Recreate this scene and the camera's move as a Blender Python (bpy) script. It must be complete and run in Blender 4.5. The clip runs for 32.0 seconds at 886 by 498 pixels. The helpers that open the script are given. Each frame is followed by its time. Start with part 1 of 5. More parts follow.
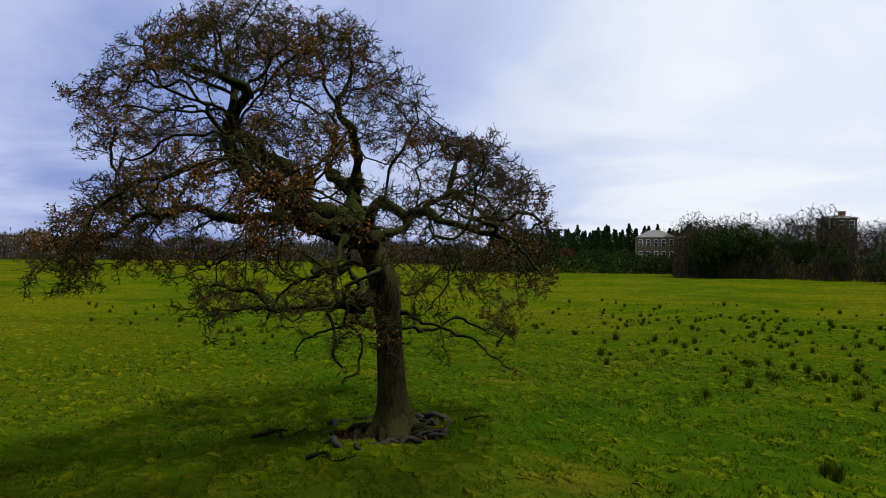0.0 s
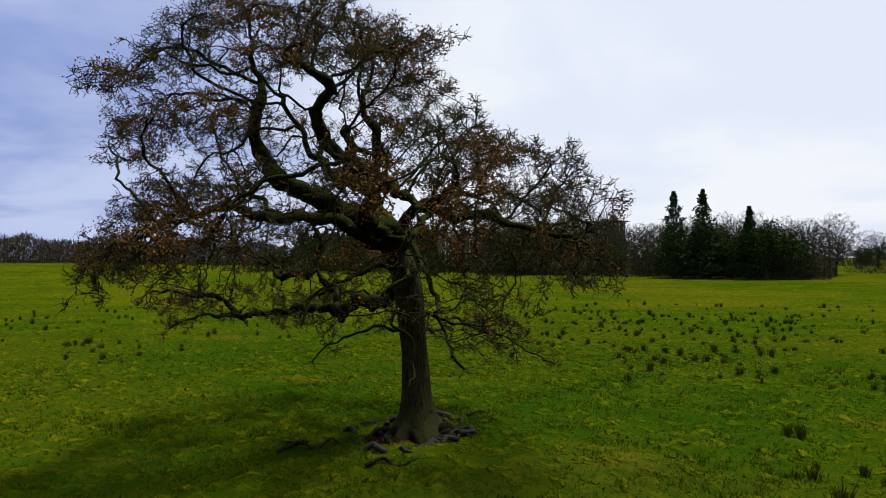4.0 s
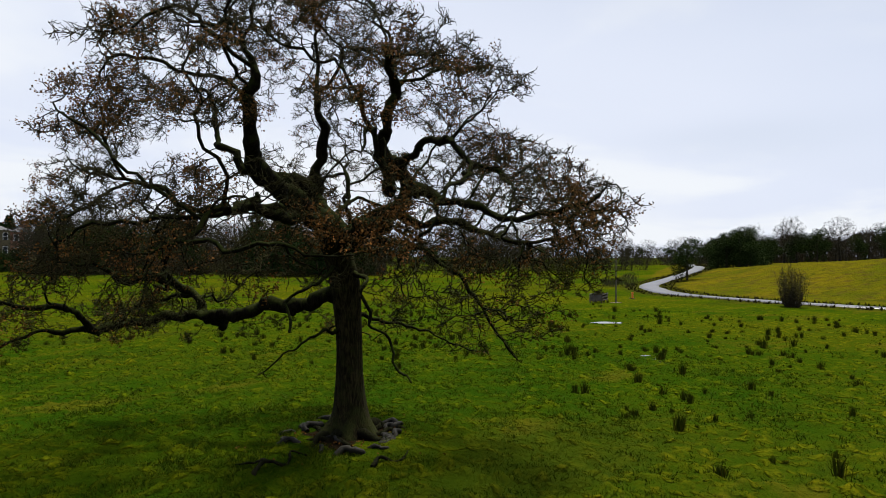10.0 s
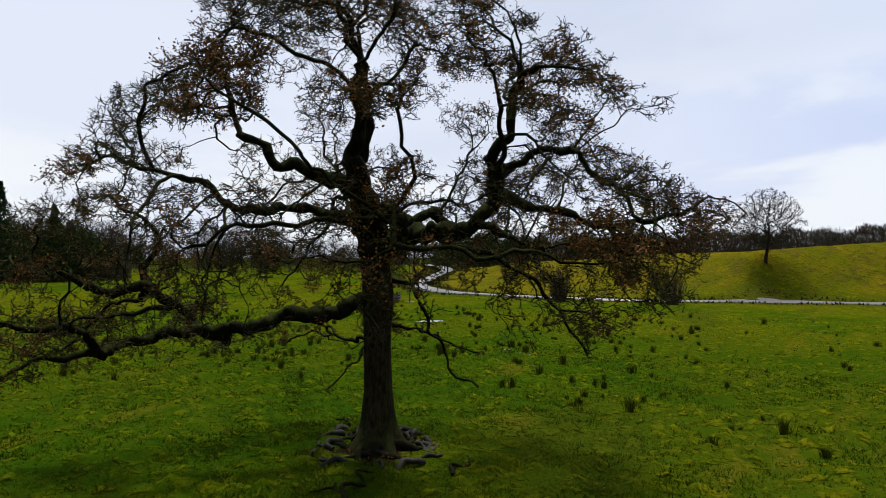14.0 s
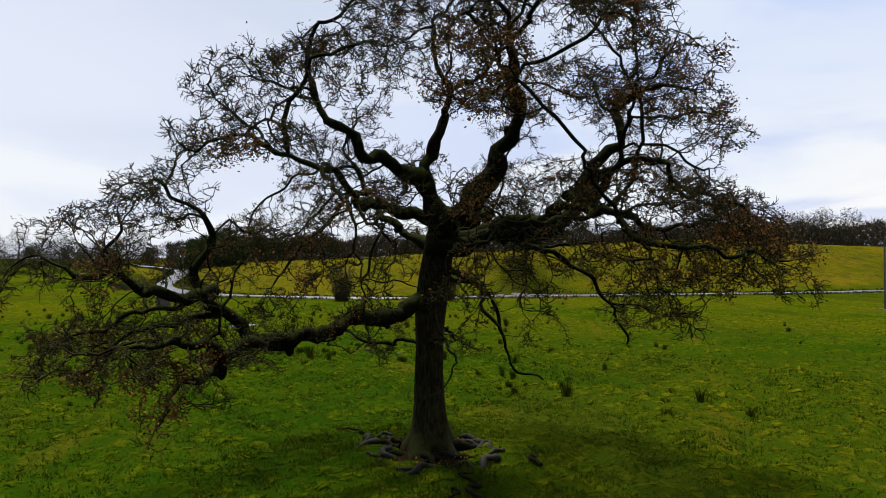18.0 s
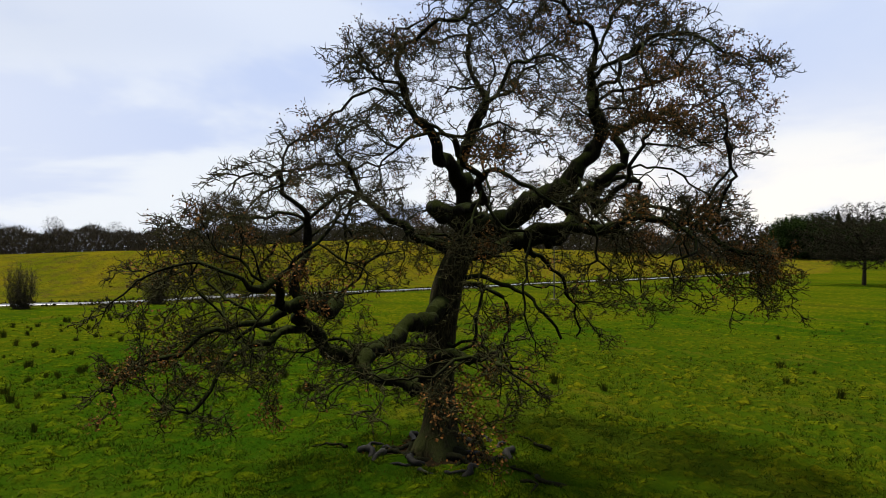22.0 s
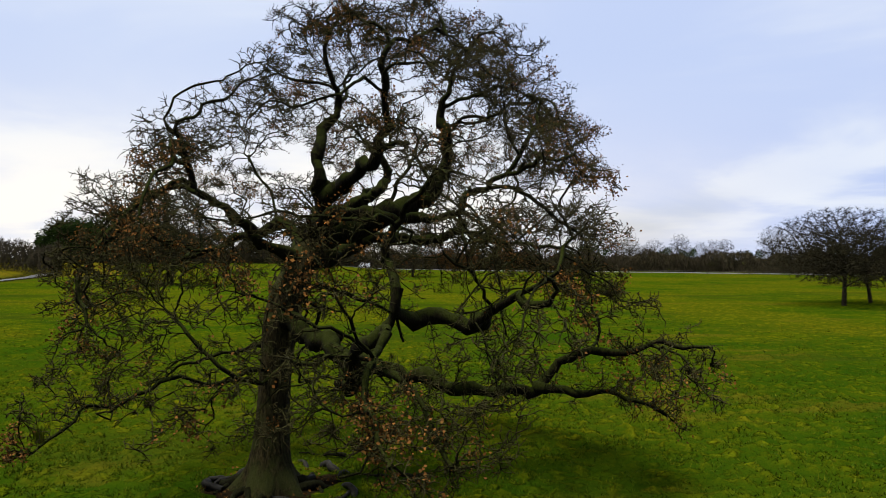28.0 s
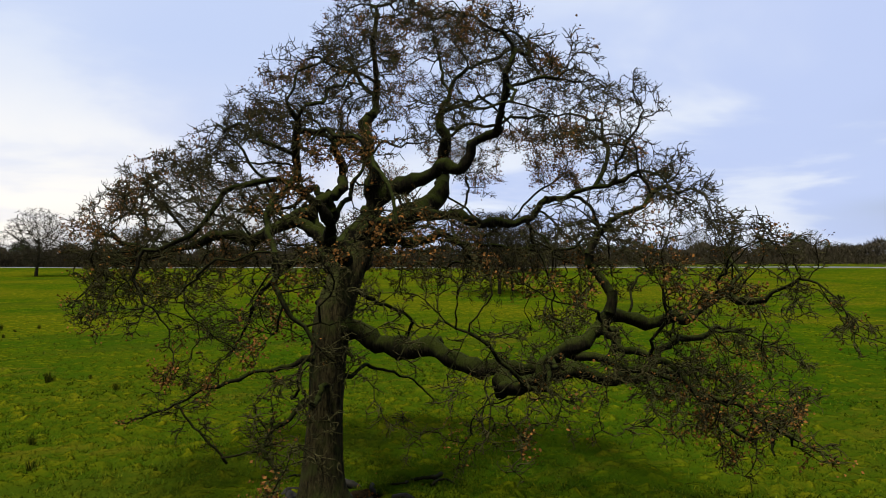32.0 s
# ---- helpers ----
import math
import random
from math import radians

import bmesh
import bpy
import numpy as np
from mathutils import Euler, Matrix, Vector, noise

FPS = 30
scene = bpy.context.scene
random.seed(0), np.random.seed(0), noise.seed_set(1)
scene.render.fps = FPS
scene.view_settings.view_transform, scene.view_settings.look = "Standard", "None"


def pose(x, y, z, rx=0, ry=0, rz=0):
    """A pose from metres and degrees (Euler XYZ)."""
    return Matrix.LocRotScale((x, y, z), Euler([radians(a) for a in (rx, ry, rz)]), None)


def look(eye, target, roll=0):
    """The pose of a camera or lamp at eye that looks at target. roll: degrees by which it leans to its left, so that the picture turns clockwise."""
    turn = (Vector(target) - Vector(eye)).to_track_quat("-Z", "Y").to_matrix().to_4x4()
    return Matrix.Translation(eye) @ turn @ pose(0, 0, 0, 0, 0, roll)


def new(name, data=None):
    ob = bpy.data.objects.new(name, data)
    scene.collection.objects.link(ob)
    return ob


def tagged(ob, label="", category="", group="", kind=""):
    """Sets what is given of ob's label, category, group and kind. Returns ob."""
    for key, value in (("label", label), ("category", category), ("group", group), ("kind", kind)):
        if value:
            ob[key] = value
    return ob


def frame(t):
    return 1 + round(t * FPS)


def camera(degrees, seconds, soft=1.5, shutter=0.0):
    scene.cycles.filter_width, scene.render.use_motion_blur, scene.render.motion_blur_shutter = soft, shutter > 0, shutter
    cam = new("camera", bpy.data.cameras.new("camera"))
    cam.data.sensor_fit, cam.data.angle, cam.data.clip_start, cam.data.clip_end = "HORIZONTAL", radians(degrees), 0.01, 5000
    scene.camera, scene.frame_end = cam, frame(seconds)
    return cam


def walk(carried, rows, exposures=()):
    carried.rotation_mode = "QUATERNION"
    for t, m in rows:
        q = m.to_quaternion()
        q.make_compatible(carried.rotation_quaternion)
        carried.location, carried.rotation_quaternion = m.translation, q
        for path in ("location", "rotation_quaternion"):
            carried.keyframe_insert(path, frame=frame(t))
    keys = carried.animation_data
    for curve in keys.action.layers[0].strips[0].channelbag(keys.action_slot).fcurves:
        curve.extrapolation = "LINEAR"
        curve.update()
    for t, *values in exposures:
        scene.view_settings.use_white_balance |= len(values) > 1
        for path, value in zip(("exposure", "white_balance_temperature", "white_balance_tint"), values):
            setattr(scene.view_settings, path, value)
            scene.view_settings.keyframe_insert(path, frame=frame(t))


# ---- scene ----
cam = camera(67.0, 32.0, soft=0.8, shutter=0.25)
PATH = [
    (0, pose(7.307, -19.322, 5.296, 90.84, -0.18, 16.48)),
    (0.5, pose(6.477, -19.570, 5.302, 90.85, -0.12, 14.56)),
    (1, pose(5.648, -19.810, 5.307, 90.85, -0.07, 12.68)),
    (1.5, pose(4.809, -20.015, 5.311, 90.86, -0.05, 10.80)),
    (2, pose(3.936, -20.199, 5.319, 90.84, -0.03, 8.78)),
    (2.5, pose(3.038, -20.380, 5.333, 90.81, -0.01, 6.14)),
    (3, pose(2.088, -20.548, 5.351, 90.79, 0.04, 3.34)),
    (3.5, pose(1.164, -20.665, 5.367, 90.78, 0.10, 0.82)),
    (5.5, pose(-2.878, -20.594, 5.298, 90.85, 0.31, -10.41)),
    (6, pose(-3.761, -20.589, 5.323, 90.84, 0.16, -13.37)),
    (6.5, pose(-4.639, -20.539, 5.352, 90.84, -0.03, -16.10)),
    (7, pose(-5.592, -20.455, 5.386, 90.82, -0.19, -19.03)),
    (7.5, pose(-6.564, -20.261, 5.423, 90.78, -0.29, -22.20)),
    (8, pose(-7.535, -19.933, 5.452, 90.69, -0.32, -25.83)),
    (8.5, pose(-8.476, -19.513, 5.470, 90.63, -0.31, -29.35)),
    (9, pose(-9.458, -18.996, 5.481, 90.61, -0.27, -33.04)),
    (9.5, pose(-10.401, -18.395, 5.488, 90.62, -0.23, -36.65)),
    (10, pose(-11.359, -17.719, 5.493, 90.62, -0.20, -40.43)),
    (10.5, pose(-12.228, -16.991, 5.504, 90.62, -0.19, -43.97)),
    (11, pose(-13.068, -16.183, 5.527, 90.60, -0.17, -47.59)),
    (11.5, pose(-13.808, -15.332, 5.551, 90.57, -0.16, -51.07)),
    (12, pose(-14.535, -14.412, 5.567, 90.56, -0.17, -54.64)),
    (12.5, pose(-15.194, -13.525, 5.570, 90.58, -0.19, -57.63)),
    (13, pose(-15.843, -12.631, 5.566, 90.63, -0.18, -60.31)),
    (13.5, pose(-16.481, -11.690, 5.572, 90.66, -0.12, -62.51)),
    (14, pose(-17.015, -10.632, 5.591, 90.71, -0.03, -63.42)),
    (14.5, pose(-17.626, -9.573, 5.610, 90.70, 0.03, -64.58)),
    (15, pose(-18.222, -8.575, 5.633, 90.70, 0.06, -66.60)),
    (15.5, pose(-18.780, -7.515, 5.655, 90.72, 0.05, -69.06)),
    (17.5, pose(-19.479, -2.351, 5.525, 90.73, 0.01, -84.00)),
    (18, pose(-19.530, -1.104, 5.557, 90.72, 0.02, -87.91)),
    (18.5, pose(-19.501, 0.197, 5.585, 90.71, 0.01, -91.48)),
    (19, pose(-19.434, 1.478, 5.606, 90.71, 0.00, -94.39)),
    (19.5, pose(-19.317, 2.779, 5.626, 90.75, 0.00, -97.61)),
    (20, pose(-19.125, 4.092, 5.645, 90.79, 0.01, -101.20)),
    (20.5, pose(-18.845, 5.480, 5.659, 90.79, 0.01, -105.00)),
    (21, pose(-18.495, 6.782, 5.675, 90.76, -0.02, -108.82)),
    (21.5, pose(-18.039, 7.969, 5.693, 90.65, -0.07, -113.23)),
    (22, pose(-17.480, 9.027, 5.725, 90.55, -0.12, -117.63)),
    (22.5, pose(-16.880, 10.059, 5.774, 90.49, -0.15, -122.24)),
    (23, pose(-16.189, 11.066, 5.810, 90.44, -0.15, -127.03)),
    (23.5, pose(-15.366, 12.028, 5.828, 90.41, -0.09, -132.33)),
    (24, pose(-14.418, 12.941, 5.841, 90.40, -0.04, -137.51)),
    (24.5, pose(-13.420, 13.762, 5.856, 90.39, -0.04, -142.55)),
    (25, pose(-12.414, 14.457, 5.867, 90.38, -0.08, -147.22)),
    (25.5, pose(-11.343, 15.061, 5.881, 90.38, -0.12, -152.04)),
    (27.5, pose(-6.690, 16.810, 5.866, 90.77, 0.02, -171.43)),
    (28, pose(-5.399, 16.911, 5.866, 90.81, -0.02, -176.67)),
    (28.5, pose(-4.091, 16.992, 5.867, 90.78, -0.04, -182.10)),
    (29, pose(-2.835, 17.017, 5.882, 90.72, -0.04, -187.34)),
    (29.5, pose(-1.549, 16.935, 5.916, 90.66, -0.02, -192.73)),
    (30, pose(-0.322, 16.692, 5.970, 90.62, 0.01, -197.62)),
    (30.5, pose(0.964, 16.337, 6.011, 90.57, 0.02, -200.95)),
    (31, pose(2.392, 15.940, 6.037, 90.52, 0.03, -202.15)),
    (31.5, pose(3.643, 15.532, 6.050, 90.46, 0.03, -204.51)),
    (32, pose(4.836, 15.025, 6.059, 90.40, 0.04, -208.04)),
]
walk(cam, PATH, ((0, 0.62), (32, 0.62)))


# strengths of the light, and the pasture's own greens
SKY, SUN = 0.65, 5.8
LONE_X, LONE_Y = 96.0, -9.2
GRASS_A, GRASS_B = (0.020, 0.037, 0.001), (0.056, 0.066, 0.001)
GRASS_C, GRASS_D = (0.082, 0.070, 0.002), (0.032, 0.040, 0.002)

# ---- sky and light ----
TO_SUN = Vector((0.30, 0.14, 0.94)).normalized()
world = bpy.data.worlds.new("overcast_sky")
scene.world = world
world.use_nodes = True
wt = world.node_tree
wt.nodes.clear()


class Graph:
    """Short names for adding and linking shader nodes."""

    def __init__(self, tree):
        self.tree = tree

    def add(self, kind, inputs=None, **settings):
        node = self.tree.nodes.new(kind)
        for key, value in settings.items():
            setattr(node, key, value)
        for key, value in (inputs or {}).items():
            if isinstance(value, bpy.types.NodeSocket):
                self.tree.links.new(value, node.inputs[key])
            else:
                node.inputs[key].default_value = value
        return node

    def math(self, op, a, b=0.0, clamp=False):
        return self.add("ShaderNodeMath", {0: a, 1: b}, operation=op, use_clamp=clamp).outputs[0]

    def mix(self, fac, a, b, blend="MIX"):
        n = self.add("ShaderNodeMix", data_type="RGBA", blend_type=blend)
        for k, v in ((0, fac), (6, a), (7, b)):
            if isinstance(v, bpy.types.NodeSocket):
                self.tree.links.new(v, n.inputs[k])
            else:
                n.inputs[k].default_value = v if k == 0 else (*v, 1.0)
        return n.outputs[2]

    def noise(self, vector, scale, detail=4.0, rough=0.55, dist=0.0):
        return self.add("ShaderNodeTexNoise", {"Vector": vector, "Scale": scale, "Detail": detail, "Roughness": rough, "Distortion": dist}).outputs[0]

    def ramp(self, value, lo, hi):
        return self.add("ShaderNodeMapRange", {0: value, 1: lo, 2: hi}, interpolation_type="SMOOTHSTEP").outputs[0]


g = Graph(wt)
sky = g.add("ShaderNodeTexSky", sky_type="NISHITA", sun_disc=False, sun_elevation=math.asin(TO_SUN.z),
            sun_rotation=math.atan2(TO_SUN.x, TO_SUN.y), air_density=1.0, dust_density=2.0).outputs[0]
clear = g.mix(1.0, sky, (0.10, 0.10, 0.10), "MULTIPLY")
way = g.add("ShaderNodeTexCoord").outputs["Generated"]
axis = g.add("ShaderNodeSeparateXYZ", {0: way})
lift = g.math("ADD", g.math("MAXIMUM", axis.outputs[2], 0.0), 0.16)
deck = g.add("ShaderNodeCombineXYZ", {0: g.math("DIVIDE", axis.outputs[0], lift), 1: g.math("DIVIDE", axis.outputs[1], lift), 2: 0.0}).outputs[0]
puffs = g.noise(deck, 0.75, 5.0, 0.52, 0.4)
bank = g.noise(deck, 0.28, 3.0, 0.5, 0.2)
toward = g.add("ShaderNodeVectorMath", {0: way, 1: (0.36, -0.93, 0.08)}, operation="DOT_PRODUCT").outputs["Value"]
away = g.add("ShaderNodeVectorMath", {0: way, 1: (-0.72, 0.68, 0.10)}, operation="DOT_PRODUCT").outputs["Value"]
shade = g.math("ADD", g.math("MULTIPLY", g.ramp(puffs, 0.38, 0.64), 0.5), g.math("MULTIPLY", g.ramp(bank, 0.35, 0.65), 0.5))
white = g.mix(g.ramp(shade, 0.25, 0.75), (0.58, 0.68, 0.95), (0.88, 0.93, 1.0))
west = g.ramp(g.add("ShaderNodeVectorMath", {0: way, 1: (-0.72, -0.62, 0.25)}, operation="DOT_PRODUCT").outputs["Value"], 0.15, 0.95)
north = g.ramp(g.add("ShaderNodeVectorMath", {0: way, 1: (0.62, 0.75, 0.18)}, operation="DOT_PRODUCT").outputs["Value"], 0.3, 0.95)
white = g.mix(g.math("MULTIPLY", north, 0.6), white, (0.92, 0.945, 0.99))
white = g.mix(g.math("MULTIPLY", g.math("MULTIPLY", west, 0.30), g.math("SUBTRACT", 1.0, g.math("MULTIPLY", shade, 0.85))), white, (0.46, 0.56, 0.93))
grey = g.mix(g.math("MULTIPLY", g.ramp(away, 0.62, 0.98), 0.95), white, g.mix(g.ramp(puffs, 0.36, 0.62), (0.24, 0.33, 0.66), (0.50, 0.58, 0.86)))
high = g.math("MULTIPLY", g.math("MULTIPLY", g.ramp(axis.outputs[2], 0.08, 0.26), g.ramp(toward, 0.15, 0.8)), g.math("SUBTRACT", 0.85, g.math("MULTIPLY", shade, 0.5)))
grey = g.mix(high, grey, (0.58, 0.69, 0.96))
low = g.math("SUBTRACT", 1.0, g.ramp(axis.outputs[2], 0.02, 0.30))
glow = g.math("MULTIPLY", g.math("MULTIPLY", g.ramp(toward, 0.62, 0.97), low), g.math("ADD", 0.45, g.math("MULTIPLY", g.ramp(puffs, 0.30, 0.62), 0.55)))
bright = g.mix(g.math("MULTIPLY", glow, 0.95), grey, (1.12, 1.06, 0.97))
cover = g.ramp(bank, 0.26, 0.46)
cloudy = g.mix(g.math("ADD", g.math("MULTIPLY", cover, 0.35), 0.62), clear, bright)
back = g.add("ShaderNodeBackground", {0: cloudy, 1: SKY})
g.tree.links.new(back.outputs[0], g.add("ShaderNodeOutputWorld").inputs[0])

sun = new("sun", bpy.data.lights.new("sun", "SUN"))
sun.data.energy, sun.data.angle, sun.data.color = SUN, radians(10), (1.0, 0.95, 0.84)
sun.matrix_world = look(TO_SUN * 60, (0, 0, 0))


# ---- materials ----
def material(name, rough=0.8, spec=0.3):
    m = bpy.data.materials.new(name)
    m.use_nodes = True
    t = m.node_tree
    gr = Graph(t)
    bsdf = t.nodes["Principled BSDF"]
    bsdf.inputs["Roughness"].default_value = rough
    bsdf.inputs["Specular IOR Level"].default_value = spec
    return m, gr, bsdf


def bump(gr, bsdf, height, strength, distance):
    n = gr.add("ShaderNodeBump", {"Height": height, "Strength": strength, "Distance": distance})
    gr.tree.links.new(n.outputs[0], bsdf.inputs["Normal"])


def grass_material():
    m, gr, b = material("pasture", 0.95, 0.0)
    co = gr.add("ShaderNodeTexCoord").outputs["Object"]
    broad = gr.noise(co, 0.035, 4.0, 0.55, 0.3)
    patch = gr.noise(co, 0.22, 5.0, 0.6, 0.4)
    tuft = gr.noise(co, 1.7, 5.0, 0.65, 0.6)
    blade = gr.noise(gr.add("ShaderNodeMapping", {0: co, 3: (1.0, 1.0, 0.25)}).outputs[0], 9.0, 5.0, 0.72)
    # rounded clumps of grass; shade in their gaps and light on their crowns are painted
    push = gr.add("ShaderNodeVectorMath", {0: gr.add("ShaderNodeTexNoise", {"Vector": co, "Scale": 1.3, "Detail": 3.0}).outputs["Color"], 1: (0.9, 0.9, 0.0)}, operation="MULTIPLY").outputs[0]
    bent = gr.add("ShaderNodeVectorMath", {0: gr.add("ShaderNodeVectorMath", {0: co, 1: (1.0, 1.0, 0.0)}, operation="MULTIPLY").outputs[0], 1: push}, operation="ADD").outputs[0]
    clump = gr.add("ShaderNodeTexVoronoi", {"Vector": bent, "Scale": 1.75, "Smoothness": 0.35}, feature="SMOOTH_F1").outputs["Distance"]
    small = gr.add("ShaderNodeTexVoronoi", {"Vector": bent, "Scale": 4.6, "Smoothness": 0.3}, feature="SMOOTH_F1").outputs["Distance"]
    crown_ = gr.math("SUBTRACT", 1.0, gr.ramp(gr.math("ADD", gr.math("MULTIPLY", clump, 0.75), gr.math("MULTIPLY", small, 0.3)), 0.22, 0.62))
    base = gr.mix(gr.ramp(patch, 0.36, 0.66), GRASS_A, GRASS_B)
    base = gr.mix(gr.math("MULTIPLY", gr.ramp(broad, 0.40, 0.60), 0.8), base, GRASS_C)
    base = gr.mix(gr.math("MULTIPLY", gr.ramp(tuft, 0.45, 0.75), 0.45), base, GRASS_D)
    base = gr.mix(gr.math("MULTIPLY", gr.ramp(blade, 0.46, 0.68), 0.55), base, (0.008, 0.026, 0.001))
    # gaps between clumps darkened in the colour, standing in for shade
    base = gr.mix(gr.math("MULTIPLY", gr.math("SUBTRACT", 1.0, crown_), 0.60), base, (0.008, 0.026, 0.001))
    # sunlit look of the clump crowns, put into the colour in patches
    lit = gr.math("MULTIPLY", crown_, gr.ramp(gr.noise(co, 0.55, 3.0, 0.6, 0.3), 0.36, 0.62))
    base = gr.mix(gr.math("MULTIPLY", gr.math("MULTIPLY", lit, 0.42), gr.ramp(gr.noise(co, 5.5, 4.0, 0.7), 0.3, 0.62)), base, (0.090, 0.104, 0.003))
    # tussock crests: yellower grass, with the light on their tops painted in
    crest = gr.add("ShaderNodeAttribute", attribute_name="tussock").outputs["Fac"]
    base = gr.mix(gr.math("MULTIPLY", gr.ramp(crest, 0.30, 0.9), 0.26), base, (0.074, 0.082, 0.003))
    # shade between the tussocks, painted into the colour as dark green
    hollow_shade = gr.add("ShaderNodeAttribute", attribute_name="hollow_shade").outputs["Fac"]
    base = gr.mix(gr.math("MULTIPLY", hollow_shade, 0.55), base, (0.007, 0.024, 0.001))
    strip = gr.noise(gr.add("ShaderNodeMapping", {0: co, 2: (0, 0, 0.2), 3: (0.35, 1.6, 1.0)}).outputs[0], 0.075, 4.0, 0.6, 0.5)
    base = gr.mix(gr.math("MULTIPLY", gr.ramp(strip, 0.54, 0.64), 0.5), base, (0.018, 0.026, 0.002))
    wet = gr.noise(gr.add("ShaderNodeMapping", {0: co, 2: (0, 0, -0.5), 3: (0.5, 1.8, 1.0)}).outputs[0], 0.16, 5.0, 0.65, 0.8)
    base = gr.mix(gr.math("MULTIPLY", gr.ramp(wet, 0.56, 0.68), 0.45), base, (0.060, 0.050, 0.004))
    rough_field = gr.add("ShaderNodeAttribute", attribute_name="rough_field").outputs["Fac"]
    straw = gr.mix(gr.ramp(gr.noise(co, 0.09, 5.0, 0.65, 0.5), 0.35, 0.68), (0.076, 0.061, 0.003), (0.043, 0.049, 0.002))
    straw = gr.mix(gr.math("MULTIPLY", gr.ramp(gr.noise(co, 0.5, 5.0, 0.7), 0.46, 0.66), 0.75), straw, (0.040, 0.030, 0.006))
    straw = gr.mix(gr.math("MULTIPLY", gr.ramp(gr.noise(co, 0.14, 6.0, 0.75, 1.2), 0.52, 0.66), 0.6), straw, (0.020, 0.026, 0.003))
    base = gr.mix(rough_field, base, straw)
    verge = gr.add("ShaderNodeAttribute", attribute_name="verge").outputs["Fac"]
    rank = gr.mix(gr.noise(co, 0.8, 4.0, 0.65), (0.012, 0.016, 0.002), (0.034, 0.034, 0.004))
    base = gr.mix(gr.math("MULTIPLY", verge, 0.85), base, rank)
    mud = gr.add("ShaderNodeAttribute", attribute_name="mud").outputs["Fac"]
    edge = gr.math("ADD", mud, gr.math("MULTIPLY", gr.math("SUBTRACT", gr.noise(co, 2.2, 5.0, 0.65), 0.5), 0.9))
    soil = gr.mix(gr.noise(co, 6.0, 5.0, 0.7), (0.005, 0.004, 0.002), (0.018, 0.012, 0.006))
    base = gr.mix(gr.ramp(edge, 0.42, 0.62), base, soil)
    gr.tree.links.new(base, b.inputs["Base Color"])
    bump(gr, b, gr.math("ADD", gr.math("ADD", gr.math("MULTIPLY", crown_, 0.8), gr.math("MULTIPLY", tuft, 0.3)), gr.math("MULTIPLY", blade, 0.3)), 1.0, 0.22)
    return m


def bark_material(name, dark, light, moss, moss_amount):
    m, gr, b = material(name, 0.95, 0.04)
    co = gr.add("ShaderNodeTexCoord").outputs["Object"]
    ridge = gr.noise(gr.add("ShaderNodeMapping", {0: co, 3: (1.0, 1.0, 0.22)}).outputs[0], 16.0, 5.0, 0.65, 0.5)
    spots = gr.noise(co, 2.6, 5.0, 0.6)
    col = gr.mix(gr.ramp(ridge, 0.35, 0.7), dark, light)
    up = gr.add("ShaderNodeSeparateXYZ", {0: gr.add("ShaderNodeNewGeometry").outputs["Normal"]}).outputs[2]
    grow = gr.math("MULTIPLY", gr.ramp(gr.math("ADD", gr.math("MULTIPLY", up, 0.35), spots), 0.45, 0.75), moss_amount)
    col = gr.mix(grow, col, moss)
    gr.tree.links.new(col, b.inputs["Base Color"])
    bump(gr, b, ridge, 1.0, 0.05)
    return m


def leaf_material(name, a, bcol, c, rough=0.7):
    """Dry or green leaves: every leaf takes a shade of its own."""
    m, gr, b = material(name, rough, 0.02)
    r = gr.add("ShaderNodeNewGeometry").outputs["Random Per Island"]
    col = gr.mix(gr.ramp(r, 0.0, 0.6), a, bcol)
    col = gr.mix(gr.ramp(r, 0.72, 1.0), col, c)
    co = gr.add("ShaderNodeTexCoord").outputs["Object"]
    col = gr.mix(gr.math("MULTIPLY", gr.noise(co, 0.9, 3.0), 0.6), col, tuple(0.45 * v for v in a))
    gr.tree.links.new(col, b.inputs["Base Color"])
    return m


def plain_material(name, a, bcol, scale, rough=0.8, spec=0.3, metal=0.0, rise=0.0):
    m, gr, b = material(name, rough, spec)
    co = gr.add("ShaderNodeTexCoord").outputs["Object"]
    n = gr.noise(co, scale, 5.0, 0.6)
    fine = gr.noise(co, scale * 9, 3.0, 0.6)
    col = gr.mix(gr.ramp(n, 0.35, 0.65), a, bcol)
    col = gr.mix(gr.math("MULTIPLY", gr.ramp(fine, 0.5, 0.75), 0.35), col, tuple(0.55 * v for v in a))
    gr.tree.links.new(col, b.inputs["Base Color"])
    b.inputs["Metallic"].default_value = metal
    if rise:
        bump(gr, b, fine, 0.6, rise)
    return m


GRASS = grass_material()
WET_ROOT = plain_material("wet_root", (0.003, 0.0026, 0.0016), (0.010, 0.009, 0.005), 3.0, 0.7, 0.12, 0.0, 0.02)
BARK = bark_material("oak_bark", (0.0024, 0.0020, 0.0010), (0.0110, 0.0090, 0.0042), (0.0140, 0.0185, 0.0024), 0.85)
TRUNK_BARK = bark_material("trunk_bark", (0.0046, 0.0038, 0.0017), (0.0320, 0.0250, 0.0100), (0.0190, 0.0230, 0.0050), 0.75)
TWIG = bark_material("twig_bark", (0.0130, 0.0098, 0.0040), (0.0320, 0.0250, 0.0100), (0.0300, 0.0310, 0.0100), 0.6)
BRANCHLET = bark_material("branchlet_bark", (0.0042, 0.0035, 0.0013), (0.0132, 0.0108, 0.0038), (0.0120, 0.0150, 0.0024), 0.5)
DEADWOOD = bark_material("dead_wood", (0.0030, 0.0025, 0.0014), (0.0120, 0.0098, 0.0052), (0.0090, 0.0110, 0.0025), 0.5)
